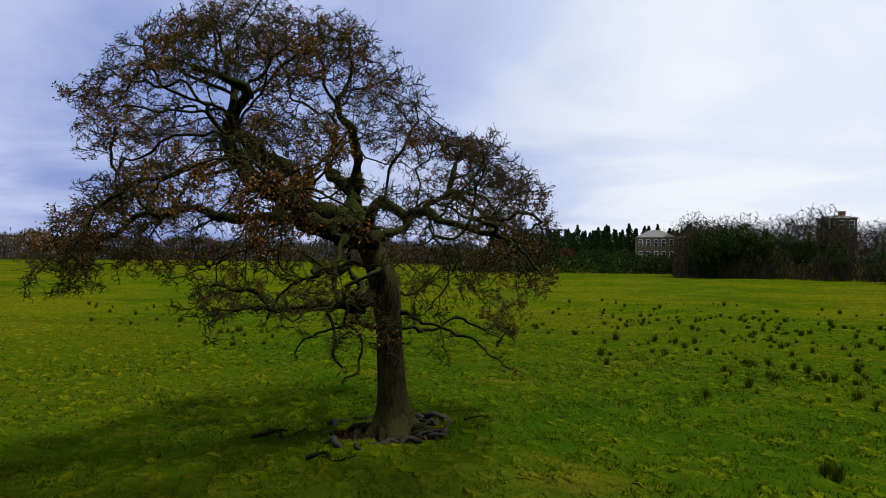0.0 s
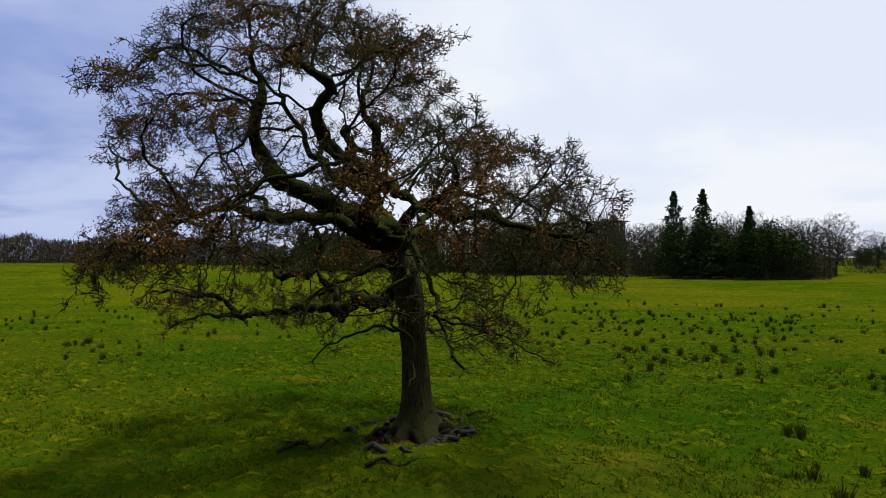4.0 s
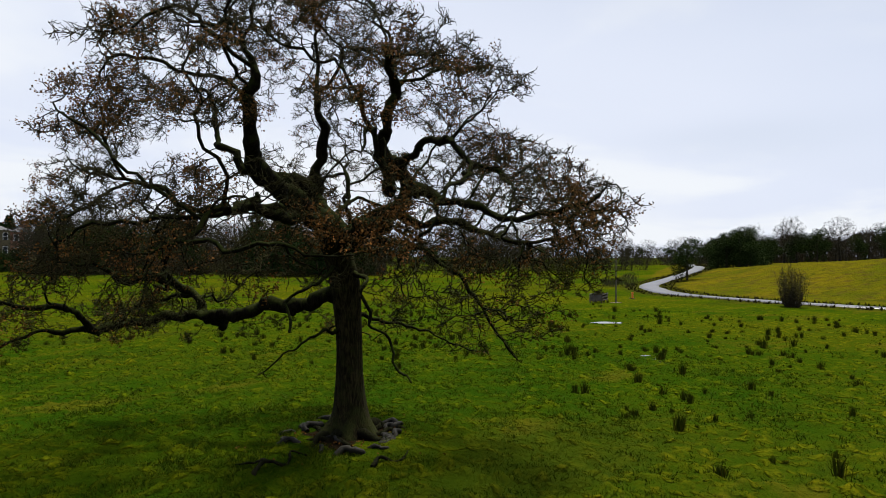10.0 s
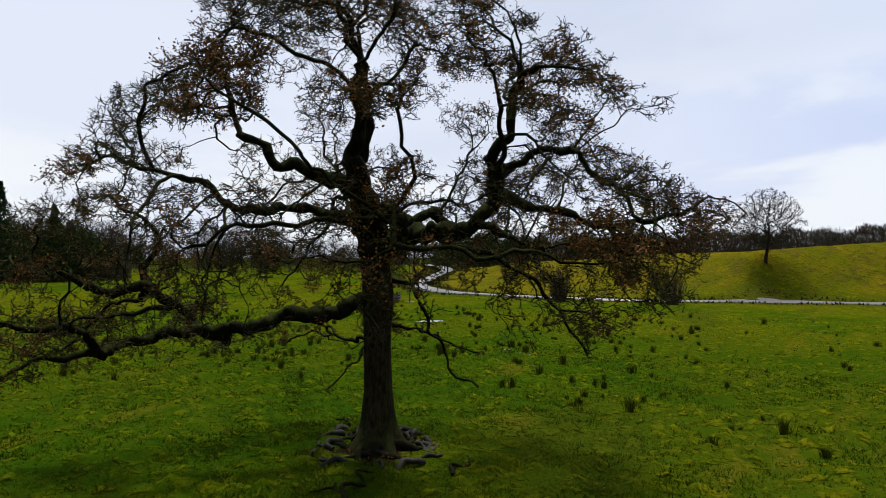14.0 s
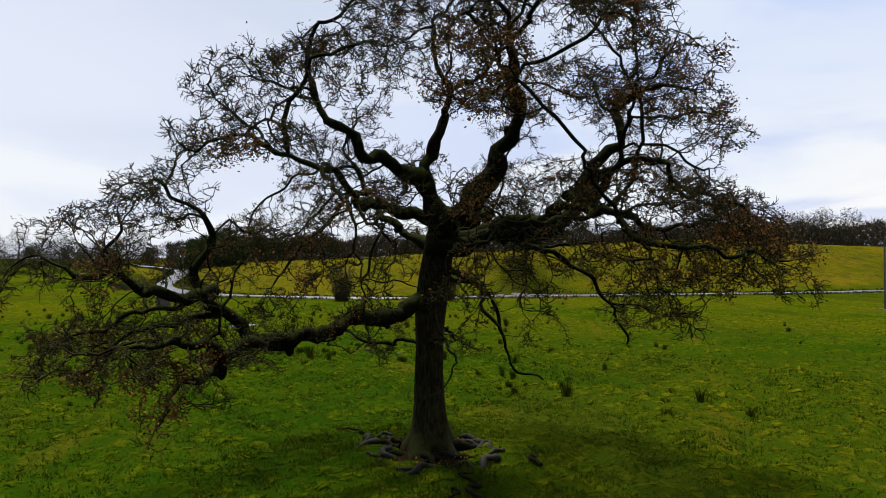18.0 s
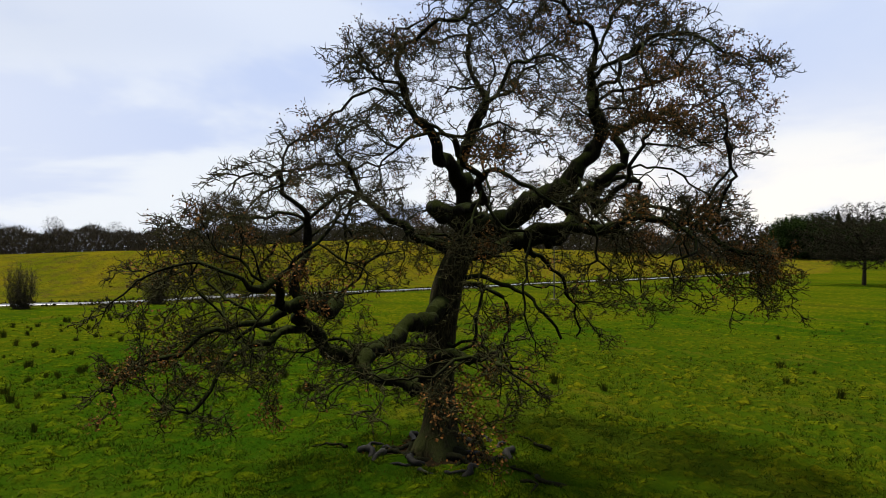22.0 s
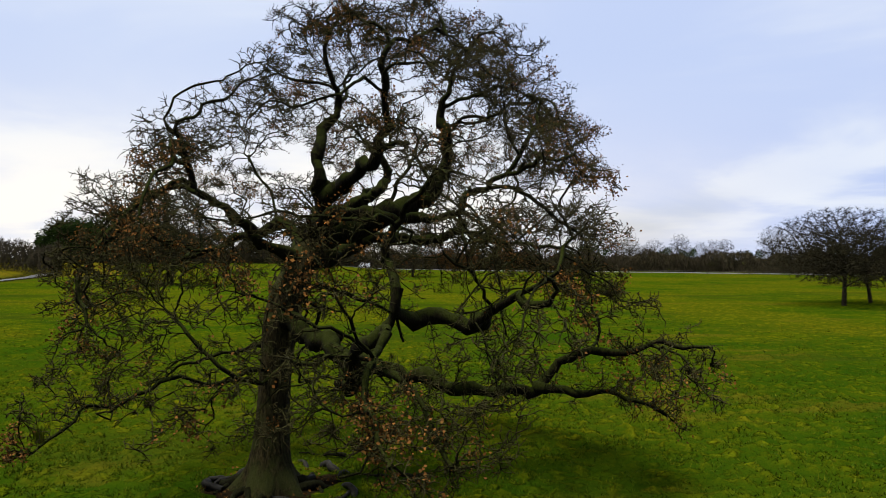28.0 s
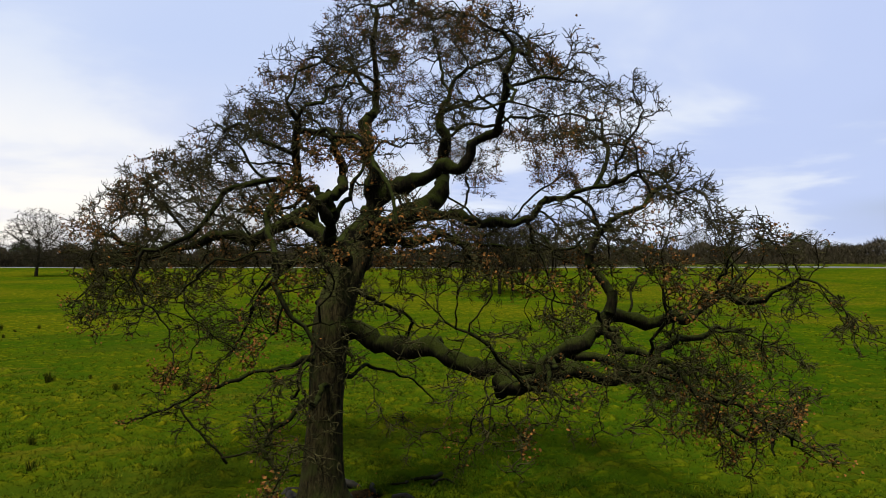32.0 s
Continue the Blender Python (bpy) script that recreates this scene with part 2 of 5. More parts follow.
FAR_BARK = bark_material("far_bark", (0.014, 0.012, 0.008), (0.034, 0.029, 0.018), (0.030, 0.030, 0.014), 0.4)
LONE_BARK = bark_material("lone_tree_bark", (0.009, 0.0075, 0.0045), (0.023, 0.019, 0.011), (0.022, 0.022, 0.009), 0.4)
OAK_LEAF = leaf_material("dry_oak_leaf", (0.120, 0.050, 0.012), (0.080, 0.040, 0.011), (0.190, 0.085, 0.020))
RUSH = leaf_material("rush", (0.030, 0.044, 0.002), (0.046, 0.054, 0.003), (0.092, 0.072, 0.006))
BLADE = leaf_material("grass_blade", (0.022, 0.046, 0.001), (0.042, 0.062, 0.001), (0.084, 0.086, 0.003))
CONIFER = leaf_material("conifer_needles", (0.0084, 0.0210, 0.0056), (0.0140, 0.0315, 0.0070), (0.0245, 0.0420, 0.0084))
IVY = leaf_material("dark_evergreen_leaf", (0.0100, 0.0210, 0.0036), (0.0170, 0.0310, 0.0048), (0.0280, 0.0390, 0.0060))
VERGE = leaf_material("rank_grass", (0.020, 0.021, 0.003), (0.030, 0.024, 0.005), (0.042, 0.034, 0.008))
COPPER = leaf_material("copper_leaf", (0.0600, 0.0256, 0.0096), (0.0400, 0.0224, 0.0096), (0.0960, 0.0400, 0.0120))
# brown of bare scrub, lightened to paint in the haze of far belts
SCRUB = leaf_material("bare_scrub", (0.036, 0.030, 0.018), (0.044, 0.035, 0.021), (0.042, 0.040, 0.019))
ROAD = plain_material("wet_tarmac", (0.0420, 0.0420, 0.0468), (0.0690, 0.0690, 0.0750), 0.3, 0.38, 0.25)
STONE = plain_material("pale_stone", (0.0942, 0.0744, 0.0376), (0.1140, 0.0942, 0.0483), 0.4, 0.85)
BRICK = plain_material("red_brick", (0.1500, 0.0675, 0.0413), (0.1950, 0.0975, 0.0600), 0.6, 0.9)
SLATE = plain_material("slate", (0.0187, 0.0187, 0.0225), (0.0338, 0.0338, 0.0375), 0.5, 0.6)
GLASS = plain_material("dark_glass", (0.02, 0.022, 0.028), (0.03, 0.033, 0.04), 0.4, 0.12, 0.6)
WHITE = plain_material("white_paint", (0.72, 0.72, 0.74), (0.80, 0.80, 0.80), 0.7, 0.45)
TIMBER = plain_material("weathered_timber", (0.045, 0.038, 0.030), (0.085, 0.072, 0.055), 1.5, 0.9)
ORANGE = plain_material("orange_plastic", (0.62, 0.14, 0.02), (0.70, 0.18, 0.03), 2.0, 0.5)
STEEL = plain_material("galvanised_steel", (0.30, 0.31, 0.32), (0.42, 0.43, 0.44), 2.0, 0.5, 0.5, 0.6)
RUBBER = plain_material("black_rubber", (0.015, 0.015, 0.015), (0.03, 0.03, 0.03), 3.0, 0.8)
PAINT = {"silver": plain_material("silver_paint", (0.45, 0.46, 0.48), (0.52, 0.53, 0.55), 0.5, 0.3, 0.5),
         "blue": plain_material("blue_paint", (0.05, 0.09, 0.20), (0.06, 0.11, 0.24), 0.5, 0.3, 0.5),
         "white": WHITE}
WATER, _gr, _b = material("standing_water", 0.06, 0.6)
_b.inputs["Base Color"].default_value = (0.03, 0.04, 0.03, 1)
bump(_gr, _b, _gr.noise(_gr.add("ShaderNodeTexCoord").outputs["Object"], 3.0), 0.12, 0.02)


# ---- mesh helpers ----
def mesh_from(name, verts, faces, mat, smooth=False):
    me = bpy.data.meshes.new(name)
    verts = np.asarray(verts, dtype=np.float32)
    faces = np.asarray(faces, dtype=np.int32)
    n = faces.shape[1]
    me.vertices.add(len(verts))
    me.vertices.foreach_set("co", verts.ravel())
    me.loops.add(faces.size)
    me.loops.foreach_set("vertex_index", faces.ravel())
    me.polygons.add(len(faces))
    me.polygons.foreach_set("loop_start", np.arange(0, faces.size, n, dtype=np.int32))
    if smooth:
        me.polygons.foreach_set("use_smooth", np.ones(len(faces), dtype=bool))
    me.update(calc_edges=True)
    me.materials.append(mat)
    return me


def part(name, data, material_, parent, label=""):
    """Links a bmesh or a mesh as one object under a thing or a part."""
    if isinstance(data, bmesh.types.BMesh):
        me = bpy.data.meshes.new(name)
        data.to_mesh(me)
        data.free()
        me.materials.append(material_)
        data = me
    ob = new(name, data)
    ob.parent = parent
    return tagged(ob, label)


def thing(name, at, label, category, group="", turn=0.0, kind=""):
    ob = new(name)
    ob.matrix_world = pose(*at, 0, 0, turn)
    return tagged(ob, label, category, group, kind)


def box(bm, x, y, z, sx, sy, sz, bevel=0.0):
    """A box with its middle at x, y and its foot at z."""
    r = bmesh.ops.create_cube(bm, size=1.0, matrix=Matrix.Translation((x, y, z + sz / 2)) @ Matrix.Diagonal((sx, sy, sz, 1)))
    if bevel:
        edges = {e for v in r["verts"] for e in v.link_edges}
        bmesh.ops.bevel(bm, geom=list(edges), offset=bevel, segments=2, affect="EDGES")
    return bm


def boxes(*specs):
    bm = bmesh.new()
    for s in specs:
        box(bm, *s)
    return bm


def cylinder(bm, p, q, r0, r1, sides=10):
    p, q = Vector(p), Vector(q)
    d = q - p
    m = Matrix.Translation((p + q) / 2) @ d.to_track_quat("Z", "Y").to_matrix().to_4x4()
    bmesh.ops.create_cone(bm, cap_ends=True, segments=sides, radius1=r0, radius2=r1, depth=d.length, matrix=m)
    return bm


def unit(v):
    return v / np.maximum(np.linalg.norm(v, axis=-1, keepdims=True), 1e-9)


def rings(points, ways, radii, sides):
    """A ring of corners round each point, square to its way."""
    u = unit(np.cross(ways, np.array([0.31, 0.52, 0.79])))
    w = np.cross(ways, u)
    a = np.arange(sides) * (2 * np.pi / sides)
    return points[:, None] + radii[:, None, None] * (u[:, None] * np.cos(a)[None, :, None] + w[:, None] * np.sin(a)[None, :, None])


def tubes(p0, p1, d0, d1, r0, r1, sides):
    """Verts and quads of many tapered tubes at once."""
    n = len(p0)
    v = np.concatenate([rings(p0, d0, r0, sides), rings(p1, d1, r1, sides)], axis=1).reshape(-1, 3)
    k = np.arange(sides)
    quad = np.stack([k, (k + 1) % sides, (k + 1) % sides + sides, k + sides], axis=1)
    f = (np.arange(n)[:, None, None] * (2 * sides) + quad[None]).reshape(-1, 4)
    return v, f


def smooth_line(points, step):
    """Points every step metres on a curve through the given ones; the fourth value, if any, glides too."""
    p = np.asarray(points, dtype=float)
    q = np.vstack([2 * p[0] - p[1], p, 2 * p[-1] - p[-2]])
    out = []
    for i in range(1, len(q) - 2):
        n = max(1, int(np.linalg.norm((q[i + 1] - q[i])[:3]) / step))
        for t in np.arange(n) / n:
            a, b, c, d = q[i - 1], q[i], q[i + 1], q[i + 2]
            out.append(0.5 * (2 * b + (c - a) * t + (2 * a - 5 * b + 4 * c - d) * t ** 2 + (3 * b - a - 3 * c + d) * t ** 3))
    out.append(p[-1])
    return np.array(out)


def leaf_cards(centres, size, rng, lean=0.0):
    """Two bent triangles for each leaf."""
    n = len(centres)
    a = unit(rng.normal(size=(n, 3)))
    b = unit(np.cross(a, rng.normal(size=(n, 3))))
    c = np.cross(a, b)
    s = size * rng.uniform(0.6, 1.3, (n, 1))
    tip = centres + a * s
    left = centres + a * s * 0.5 + b * s * 0.38 + c * s * 0.12
    right = centres + a * s * 0.5 - b * s * 0.38 + c * s * 0.12
    v = np.stack([centres, left, tip, right], axis=1).reshape(-1, 3)
    f = np.arange(n)[:, None] * 4 + np.array([0, 1, 2, 3])[None]
    return v, f


# ---- the lie of the land ----
BEARING = np.array([-180, -172, -165, -156, -148, -138, -125, -110, -102, -95, -85, -72, -62, -45, -10, 10, 25, 50, 90, 118, 150, 180.0])
RISE = np.array([0.3, 0.9, 3.4, 3.6, 5.2, 6.6, 8.2, 9.7, 8.0, 6.7, 6.2, 3.9, 1.4, 1.2, 1.0, 1.2, 3.5, 4.5, 4.0, 2.0, -0.3, 0.3])
FOOT = np.array([150, 160, 150, 240, 260, 200, 130, 102, 92, 84, 86, 90, 95, 80, 70, 70, 80, 80, 80, 80, 150, 150.0])
HEAD = np.array([240, 250, 270, 320, 340, 280, 190, 145, 118, 102, 122, 135, 200, 260, 160, 200, 280, 300, 300, 300, 260, 240.0])


def wave(x, y, s, k):
    return np.sin(x * s + 1.7 * k + 0.8 * np.sin(y * s * 0.7 + k)) * np.cos(y * s * 1.1 - 0.9 * k + 0.7 * np.sin(x * s * 0.6))


def land(x, y):
    """The height of the ground."""
    x, y = np.asarray(x, dtype=float), np.asarray(y, dtype=float)
    r = np.hypot(x, y)
    b = np.degrees(np.arctan2(-x, y))
    foot, head, rise = np.interp(b, BEARING, FOOT), np.interp(b, BEARING, HEAD), np.interp(b, BEARING, RISE)
    t = np.clip((r - foot) / (head - foot), 0, 1)
    z = -0.5 * (1 - np.exp(-(r / 6.0) ** 2)) + (rise + 0.5) * t * t * (3 - 2 * t)
    far = np.clip((r - 10) / 50, 0, 1)
    z = z + 0.10 * far * wave(x, y, 0.09, 1.0) + 0.05 * np.clip((r - 3) / 6, 0, 1) * wave(x, y, 0.33, 2.0)
    return z


def land_at(x, y):
    return float(land(x, y))


def spot(bearing, distance):
    """A place on the ground by its bearing, in degrees to the left of north, and its distance from the oak."""
    x, y = -math.sin(radians(bearing)) * distance, math.cos(radians(bearing)) * distance
    return x, y, land_at(x, y)


LANE = smooth_line(((420, 235), (337, 178), (270, 140), (213, 105), (170, 82), (148, 71), (133, 66.5), (118, 62), (104.5, 56), (96, 49.5), (88, 41), (83.5, 31), (81, 21), (79.8, 11), (81.5, 1), (85, -9), (87.3, -19), (90, -32), (93, -45), (104, -80), (128, -155), (150, -215)), 3.0)
SOUTH_ROAD = smooth_line(((150, -330), (60, -300), (-20, -285), (-100, -262), (-150, -225), (-185, -170), (-215, -100)), 5.0)


def distance_to(line, x, y):
    d = np.full(np.shape(x), 1e9)
    for p in line:
        d = np.minimum(d, np.hypot(x - p[0], y - p[1]))
    return d


def tussocks(x, y, cell, seed):
    """Rounded grass tussocks: height 0 to 1 over a jittered grid."""
    rng = np.random.default_rng(seed)
    n = 128
    jx, jy, size, high = rng.uniform(0.1, 0.9, (n, n)), rng.uniform(0.1, 0.9, (n, n)), rng.uniform(0.22, 0.46, (n, n)), rng.uniform(0.0, 1.0, (n, n)) ** 1.4
    cx, cy = np.floor(x / cell).astype(int), np.floor(y / cell).astype(int)
    out = np.zeros(np.shape(x))
    for a in (-1, 0, 1):
        for b in (-1, 0, 1):
            i, j = (cx + a) % n, (cy + b) % n
            d = np.hypot(x / cell - cx - a - jx[i, j], y / cell - cy - b - jy[i, j])
            out = np.maximum(out, high[i, j] * np.exp(-(d / size[i, j]) ** 2))
    return out


def build_ground():
    rad = [0.0]
    while rad[-1] < 32:
        rad.append(rad[-1] + 0.16)
    while rad[-1] < 3000:
        rad.append(rad[-1] * 1.035)
    rad = np.array(rad[1:])
    seg = 900
    a = np.arange(seg) * 2 * np.pi / seg
    x = (rad[:, None] * np.cos(a)).ravel()
    y = (rad[:, None] * np.sin(a)).ravel()
    z = land(x, y)
    rng = np.random.default_rng(5)
    r = np.hypot(x, y)
    lumps = 0.20 * tussocks(x, y, 0.70, 3) + 0.11 * tussocks(x + 40, y, 0.42, 4) + sum(wave(x, y, s, k) * h for s, k, h in ((1.3, 3.0, 0.035), (3.1, 5.0, 0.015)))
    z = z + lumps * np.clip((r - 1.2) / 2.5, 0, 1) * np.clip((60 - r) / 30, 0, 1)
    turn = np.arctan2(y, x)
    worn = 1.25 + 0.35 * np.sin(turn * 2 + 0.8) + 0.22 * np.sin(turn * 5 + 2.0) + 0.10 * np.sin(turn * 11)
    z = z + 0.10 * np.exp(-(r / 2.6) ** 2) - 0.10 * np.exp(-((r - worn * 0.9) / 0.38) ** 2) + 0.06 * np.exp(-((r - worn - 0.7) / 0.4) ** 2) * np.sin(turn * 4 + 1)
    v = np.vstack([[(0, 0, land_at(0, 0))], np.stack([x, y, z], 1)])
    k = np.arange(seg)
    ring = np.arange(len(rad) - 1)[:, None] * seg + 1
    f = np.stack([ring + k, ring + seg + k, ring + seg + (k + 1) % seg, ring + (k + 1) % seg], axis=2).reshape(-1, 4)
    centre = np.stack([np.zeros(seg // 2, int), 1 + 2 * np.arange(seg // 2), 1 + (2 * np.arange(seg // 2) + 1) % seg, 1 + (2 * np.arange(seg // 2) + 2) % seg], axis=1)
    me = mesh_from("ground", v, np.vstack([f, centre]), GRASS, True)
    b = np.degrees(np.arctan2(-v[:, 0], v[:, 1]))
    rr = np.hypot(v[:, 0], v[:, 1])
    lane_r = np.interp(b, (-150, -138, -125, -115, -105, -95, -85, -75, -66, -62), (260, 200, 135, 108, 96, 89, 83, 84, 96, 118))
    side = np.clip((rr - lane_r - 3) / 3, 0, 1) * ((b > -150) & (b < -61)) * np.clip((420 - rr) / 60, 0, 1)
    me.attributes.new("rough_field", "FLOAT", "POINT").data.foreach_set("value", side.astype(np.float32))
    verge = np.clip((6.5 - distance_to(LANE, v[:, 0], v[:, 1])) / 2.5, 0, 1)
    me.attributes.new("verge", "FLOAT", "POINT").data.foreach_set("value", verge.astype(np.float32))
    va = np.arctan2(v[:, 1], v[:, 0])
    near = np.clip((45 - rr) / 20, 0, 1)
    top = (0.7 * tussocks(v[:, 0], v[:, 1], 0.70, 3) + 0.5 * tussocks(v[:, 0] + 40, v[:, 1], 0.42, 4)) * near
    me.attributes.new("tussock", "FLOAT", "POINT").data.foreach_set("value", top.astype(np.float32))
    # mask of the painted shade: low ground between tussocks, fading out by 52 m
    me.attributes.new("hollow_shade", "FLOAT", "POINT").data.foreach_set("value", (np.clip(1 - 1.6 * top, 0, 1) * np.clip((52 - rr) / 26, 0, 1)).astype(np.float32))
    mud = np.clip((1.95 + 0.35 * np.sin(va * 2 + 0.8) + 0.3 * np.sin(va * 5 + 2.0) - rr) / 1.2, 0, 1)
    me.attributes.new("mud", "FLOAT", "POINT").data.foreach_set("value", mud.astype(np.float32))
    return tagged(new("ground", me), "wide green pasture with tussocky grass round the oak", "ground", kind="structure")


def ribbon(name, line, width, lift, mat, label, category):
    t = unit(np.gradient(line, axis=0))
    side = np.stack([-t[:, 1], t[:, 0]], 1) * width / 2
    cols = []
    for k, h in ((-1.0, -0.25), (-0.94, 0.0), (-0.4, 0.05), (0.4, 0.05), (0.94, 0.0), (1.0, -0.25)):
        xy = line[:, :2] + side * k
        cols.append(np.column_stack([xy, np.maximum(land(xy[:, 0], xy[:, 1]), land(line[:, 0], line[:, 1]) - 0.05) + lift + h]))
    v = np.stack(cols, axis=1).reshape(-1, 3)
    n = len(line)
    c = len(cols)
    i = np.arange(n - 1)[:, None] * c + np.arange(c - 1)[None]
    f = np.stack([i, i + 1, i + c + 1, i + c], axis=2).reshape(-1, 4)
    return tagged(new(name, mesh_from(name, v, f, mat, True)), label, category, kind="structure")


build_ground()
ribbon("road", LANE, 3.8, 0.08, ROAD, "pale wet farm lane winding between the pastures", "road")
ribbon("road", SOUTH_ROAD, 7.0, 0.15, ROAD, "grey wet main road along the far hedge", "road")


# ---- the oak ----
class Growth:
    """Nodes of a tree: place, parent, limb and a radius that is either given or grows from the tips."""

    def __init__(self):
        self.at, self.up, self.limb, self.given = [], [], [], []

    def node(self, p, parent, limb, radius=0.0):
        self.at.append(np.asarray(p, dtype=float))
        self.up.append(parent)
        self.limb.append(limb)
        self.given.append(radius)
        return len(self.at) - 1

    def nearest(self, p, only=None):
        d = np.linalg.norm(np.array(self.at) - np.asarray(p)[None], axis=1)
        if only is not None:
            d = d + np.where(np.array([l in only for l in self.limb]), 0, 1e6)
        return int(np.argmin(d))

    def run(self, points, r0, r1, limb, on, rng, wander=0.05, step=0.16):
        """A limb along a gnarled line from the wood that already stands."""
        line = smooth_line(points, step)
        k = self.nearest(line[0], on)
        n = len(line)
        kinks = rng.normal(size=(n, 3))
        for _ in range(2):
            kinks = (kinks + np.roll(kinks, 1, 0) + np.roll(kinks, -1, 0)) / 3
        kinks *= wander * np.minimum(1, np.arange(n) / 4)[:, None]
        for i in range(0 if np.linalg.norm(line[0] - self.at[k]) > 0.12 else 1, n):
            t = i / (n - 1)
            r = (r0 + (r1 - r0) * t ** 0.8) * (1 + 0.10 * math.sin(i * 1.3 + limb) + 0.09 * math.sin(i * 0.53 + 2.1 * limb)) * (1 + (0.45 if r0 < 0.15 else 0.18) * math.exp(-i * step / 0.32))
            k = self.node(line[i] + kinks[i], k, limb, r)


def colonise(gr, targets, reach, kill, step, rng, rounds, wild, heart=(-1.6, -0.6, 4.6), most=9.0, bare=()):
    """Lets branches grow from the limbs towards the free places of the crown."""
    at = np.array(gr.at)
    free = np.ones(len(targets), bool)
    seeds = np.array([i for i in range(len(at)) if gr.limb[i] != 0 and gr.limb[i] not in bare and (gr.given[i] < 0.30)])
    near = np.full(len(targets), 1e9)
    who = np.zeros(len(targets), int)

    def update(ids, pts):
        live = np.nonzero(free)[0]
        for s in range(0, len(ids), 400):
            d = np.linalg.norm(targets[live][:, None] - pts[None, s:s + 400], axis=2)
            j = d.argmin(1)
            m = d[np.arange(len(live)), j]
            better = m < near[live]
            near[live[better]] = m[better]
            who[live[better]] = ids[s:s + 400][j[better]]

    update(seeds, at[seeds])
    kids = {}
    for _ in range(rounds):
        act = np.nonzero(free & (near < reach))[0]
        if not len(act):
            reach *= 1.6
            if reach > most:
                break
            continue
        owners, inv = np.unique(who[act], return_inverse=True)
        pull = np.zeros((len(owners), 3))
        pos = np.array([gr.at[o] for o in owners])
        np.add.at(pull, inv, unit(targets[act] - pos[inv]))
        prev = np.array([gr.at[o] - gr.at[gr.up[o]] if gr.up[o] >= 0 else (0, 0, 1) for o in owners])
        out_ = unit(pos - np.array(heart))
        way_ = unit(unit(pull) + 0.45 * unit(prev) + 0.42 * out_ * np.array([1, 1, 0.55]) + rng.normal(scale=wild, size=pull.shape))
        ids, pts = [], []
        for o, p, w in zip(owners, pos, way_):
            if kids.get(o, 0) > 3:
                free[act[inv == np.searchsorted(owners, o)][:1]] = False
                continue
            kids[o] = kids.get(o, 0) + 1
            ids.append(gr.node(p + w * step * rng.uniform(0.8, 1.2), int(o), gr.limb[o]))
            pts.append(gr.at[-1])
        if not ids:
            break
        update(np.array(ids), np.array(pts))
        free &= near > kill



# middles of the flat sprays of the upper crown, from the top down
PADS_TOP = (
    (-4.4, -3.0, 12.4), (-2.3, -0.4, 12.3), (-3.7, -1.3, 12.2), (-2.5, -3.8, 11.8), (-3.9, 1.2, 11.8), (-2.3, -2.2, 11.8), (-5.6, -1.5, 11.8), (-1.2, 0.6, 11.7),
    (-1.0, -1.3, 11.7), (-5.3, -3.2, 11.6), (-3.8, -0.6, 11.3), (-1.9, 1.6, 11.3), (-4.2, -4.4, 11.3), (-6.1, -0.2, 11.2), (-4.8, 0.8, 11.0), (-0.8, -2.8, 10.9),
    (-2.5, 2.7, 10.8), (-5.9, -4.1, 10.8), (0.0, -0.8, 10.7), (-6.8, -2.0, 10.7), (-2.2, -5.9, 10.6), (-0.5, 1.3, 10.5), (-0.0, -4.5, 10.5), (-2.4, -4.1, 10.3),
    (-3.8, 3.8, 10.2), (-0.6, -5.8, 10.1), (-5.3, 2.2, 10.0), (-7.6, -3.5, 9.9), (-5.8, -5.0, 9.8), (-2.7, -6.6, 9.7),
)
PADS_UPPER = (
    (-6.4, 0.6, 9.6), (0.9, -2.6, 9.5), (0.0, 2.0, 9.5), (-7.4, -1.3, 9.4), (-1.1, -7.1, 9.4), (-5.0, 4.0, 9.4), (-0.5, -5.1, 9.4), (-4.5, -1.9, 8.9),
    (-6.6, 1.9, 8.8), (1.4, 2.2, 8.8), (-0.9, 3.5, 8.7), (-6.5, -4.1, 8.6), (2.1, 0.4, 8.6), (-4.1, -6.4, 8.5), (-7.7, -1.3, 8.4), (1.7, -4.1, 8.3),
    (-6.0, 4.0, 8.3), (0.6, -5.4, 8.3), (2.5, -2.1, 8.2), (-3.7, 4.8, 8.2), (0.0, -6.8, 8.1), (0.6, 3.5, 8.0), (3.4, -3.8, 7.9), (-7.3, 2.4, 7.7),
    (3.0, 1.5, 7.5), (-1.1, -7.6, 7.3), (1.0, -7.7, 7.3), (-1.1, -0.4, 7.3), (3.7, -2.1, 7.2), (-4.7, 6.2, 7.1), (4.2, -3.9, 7.1),
)
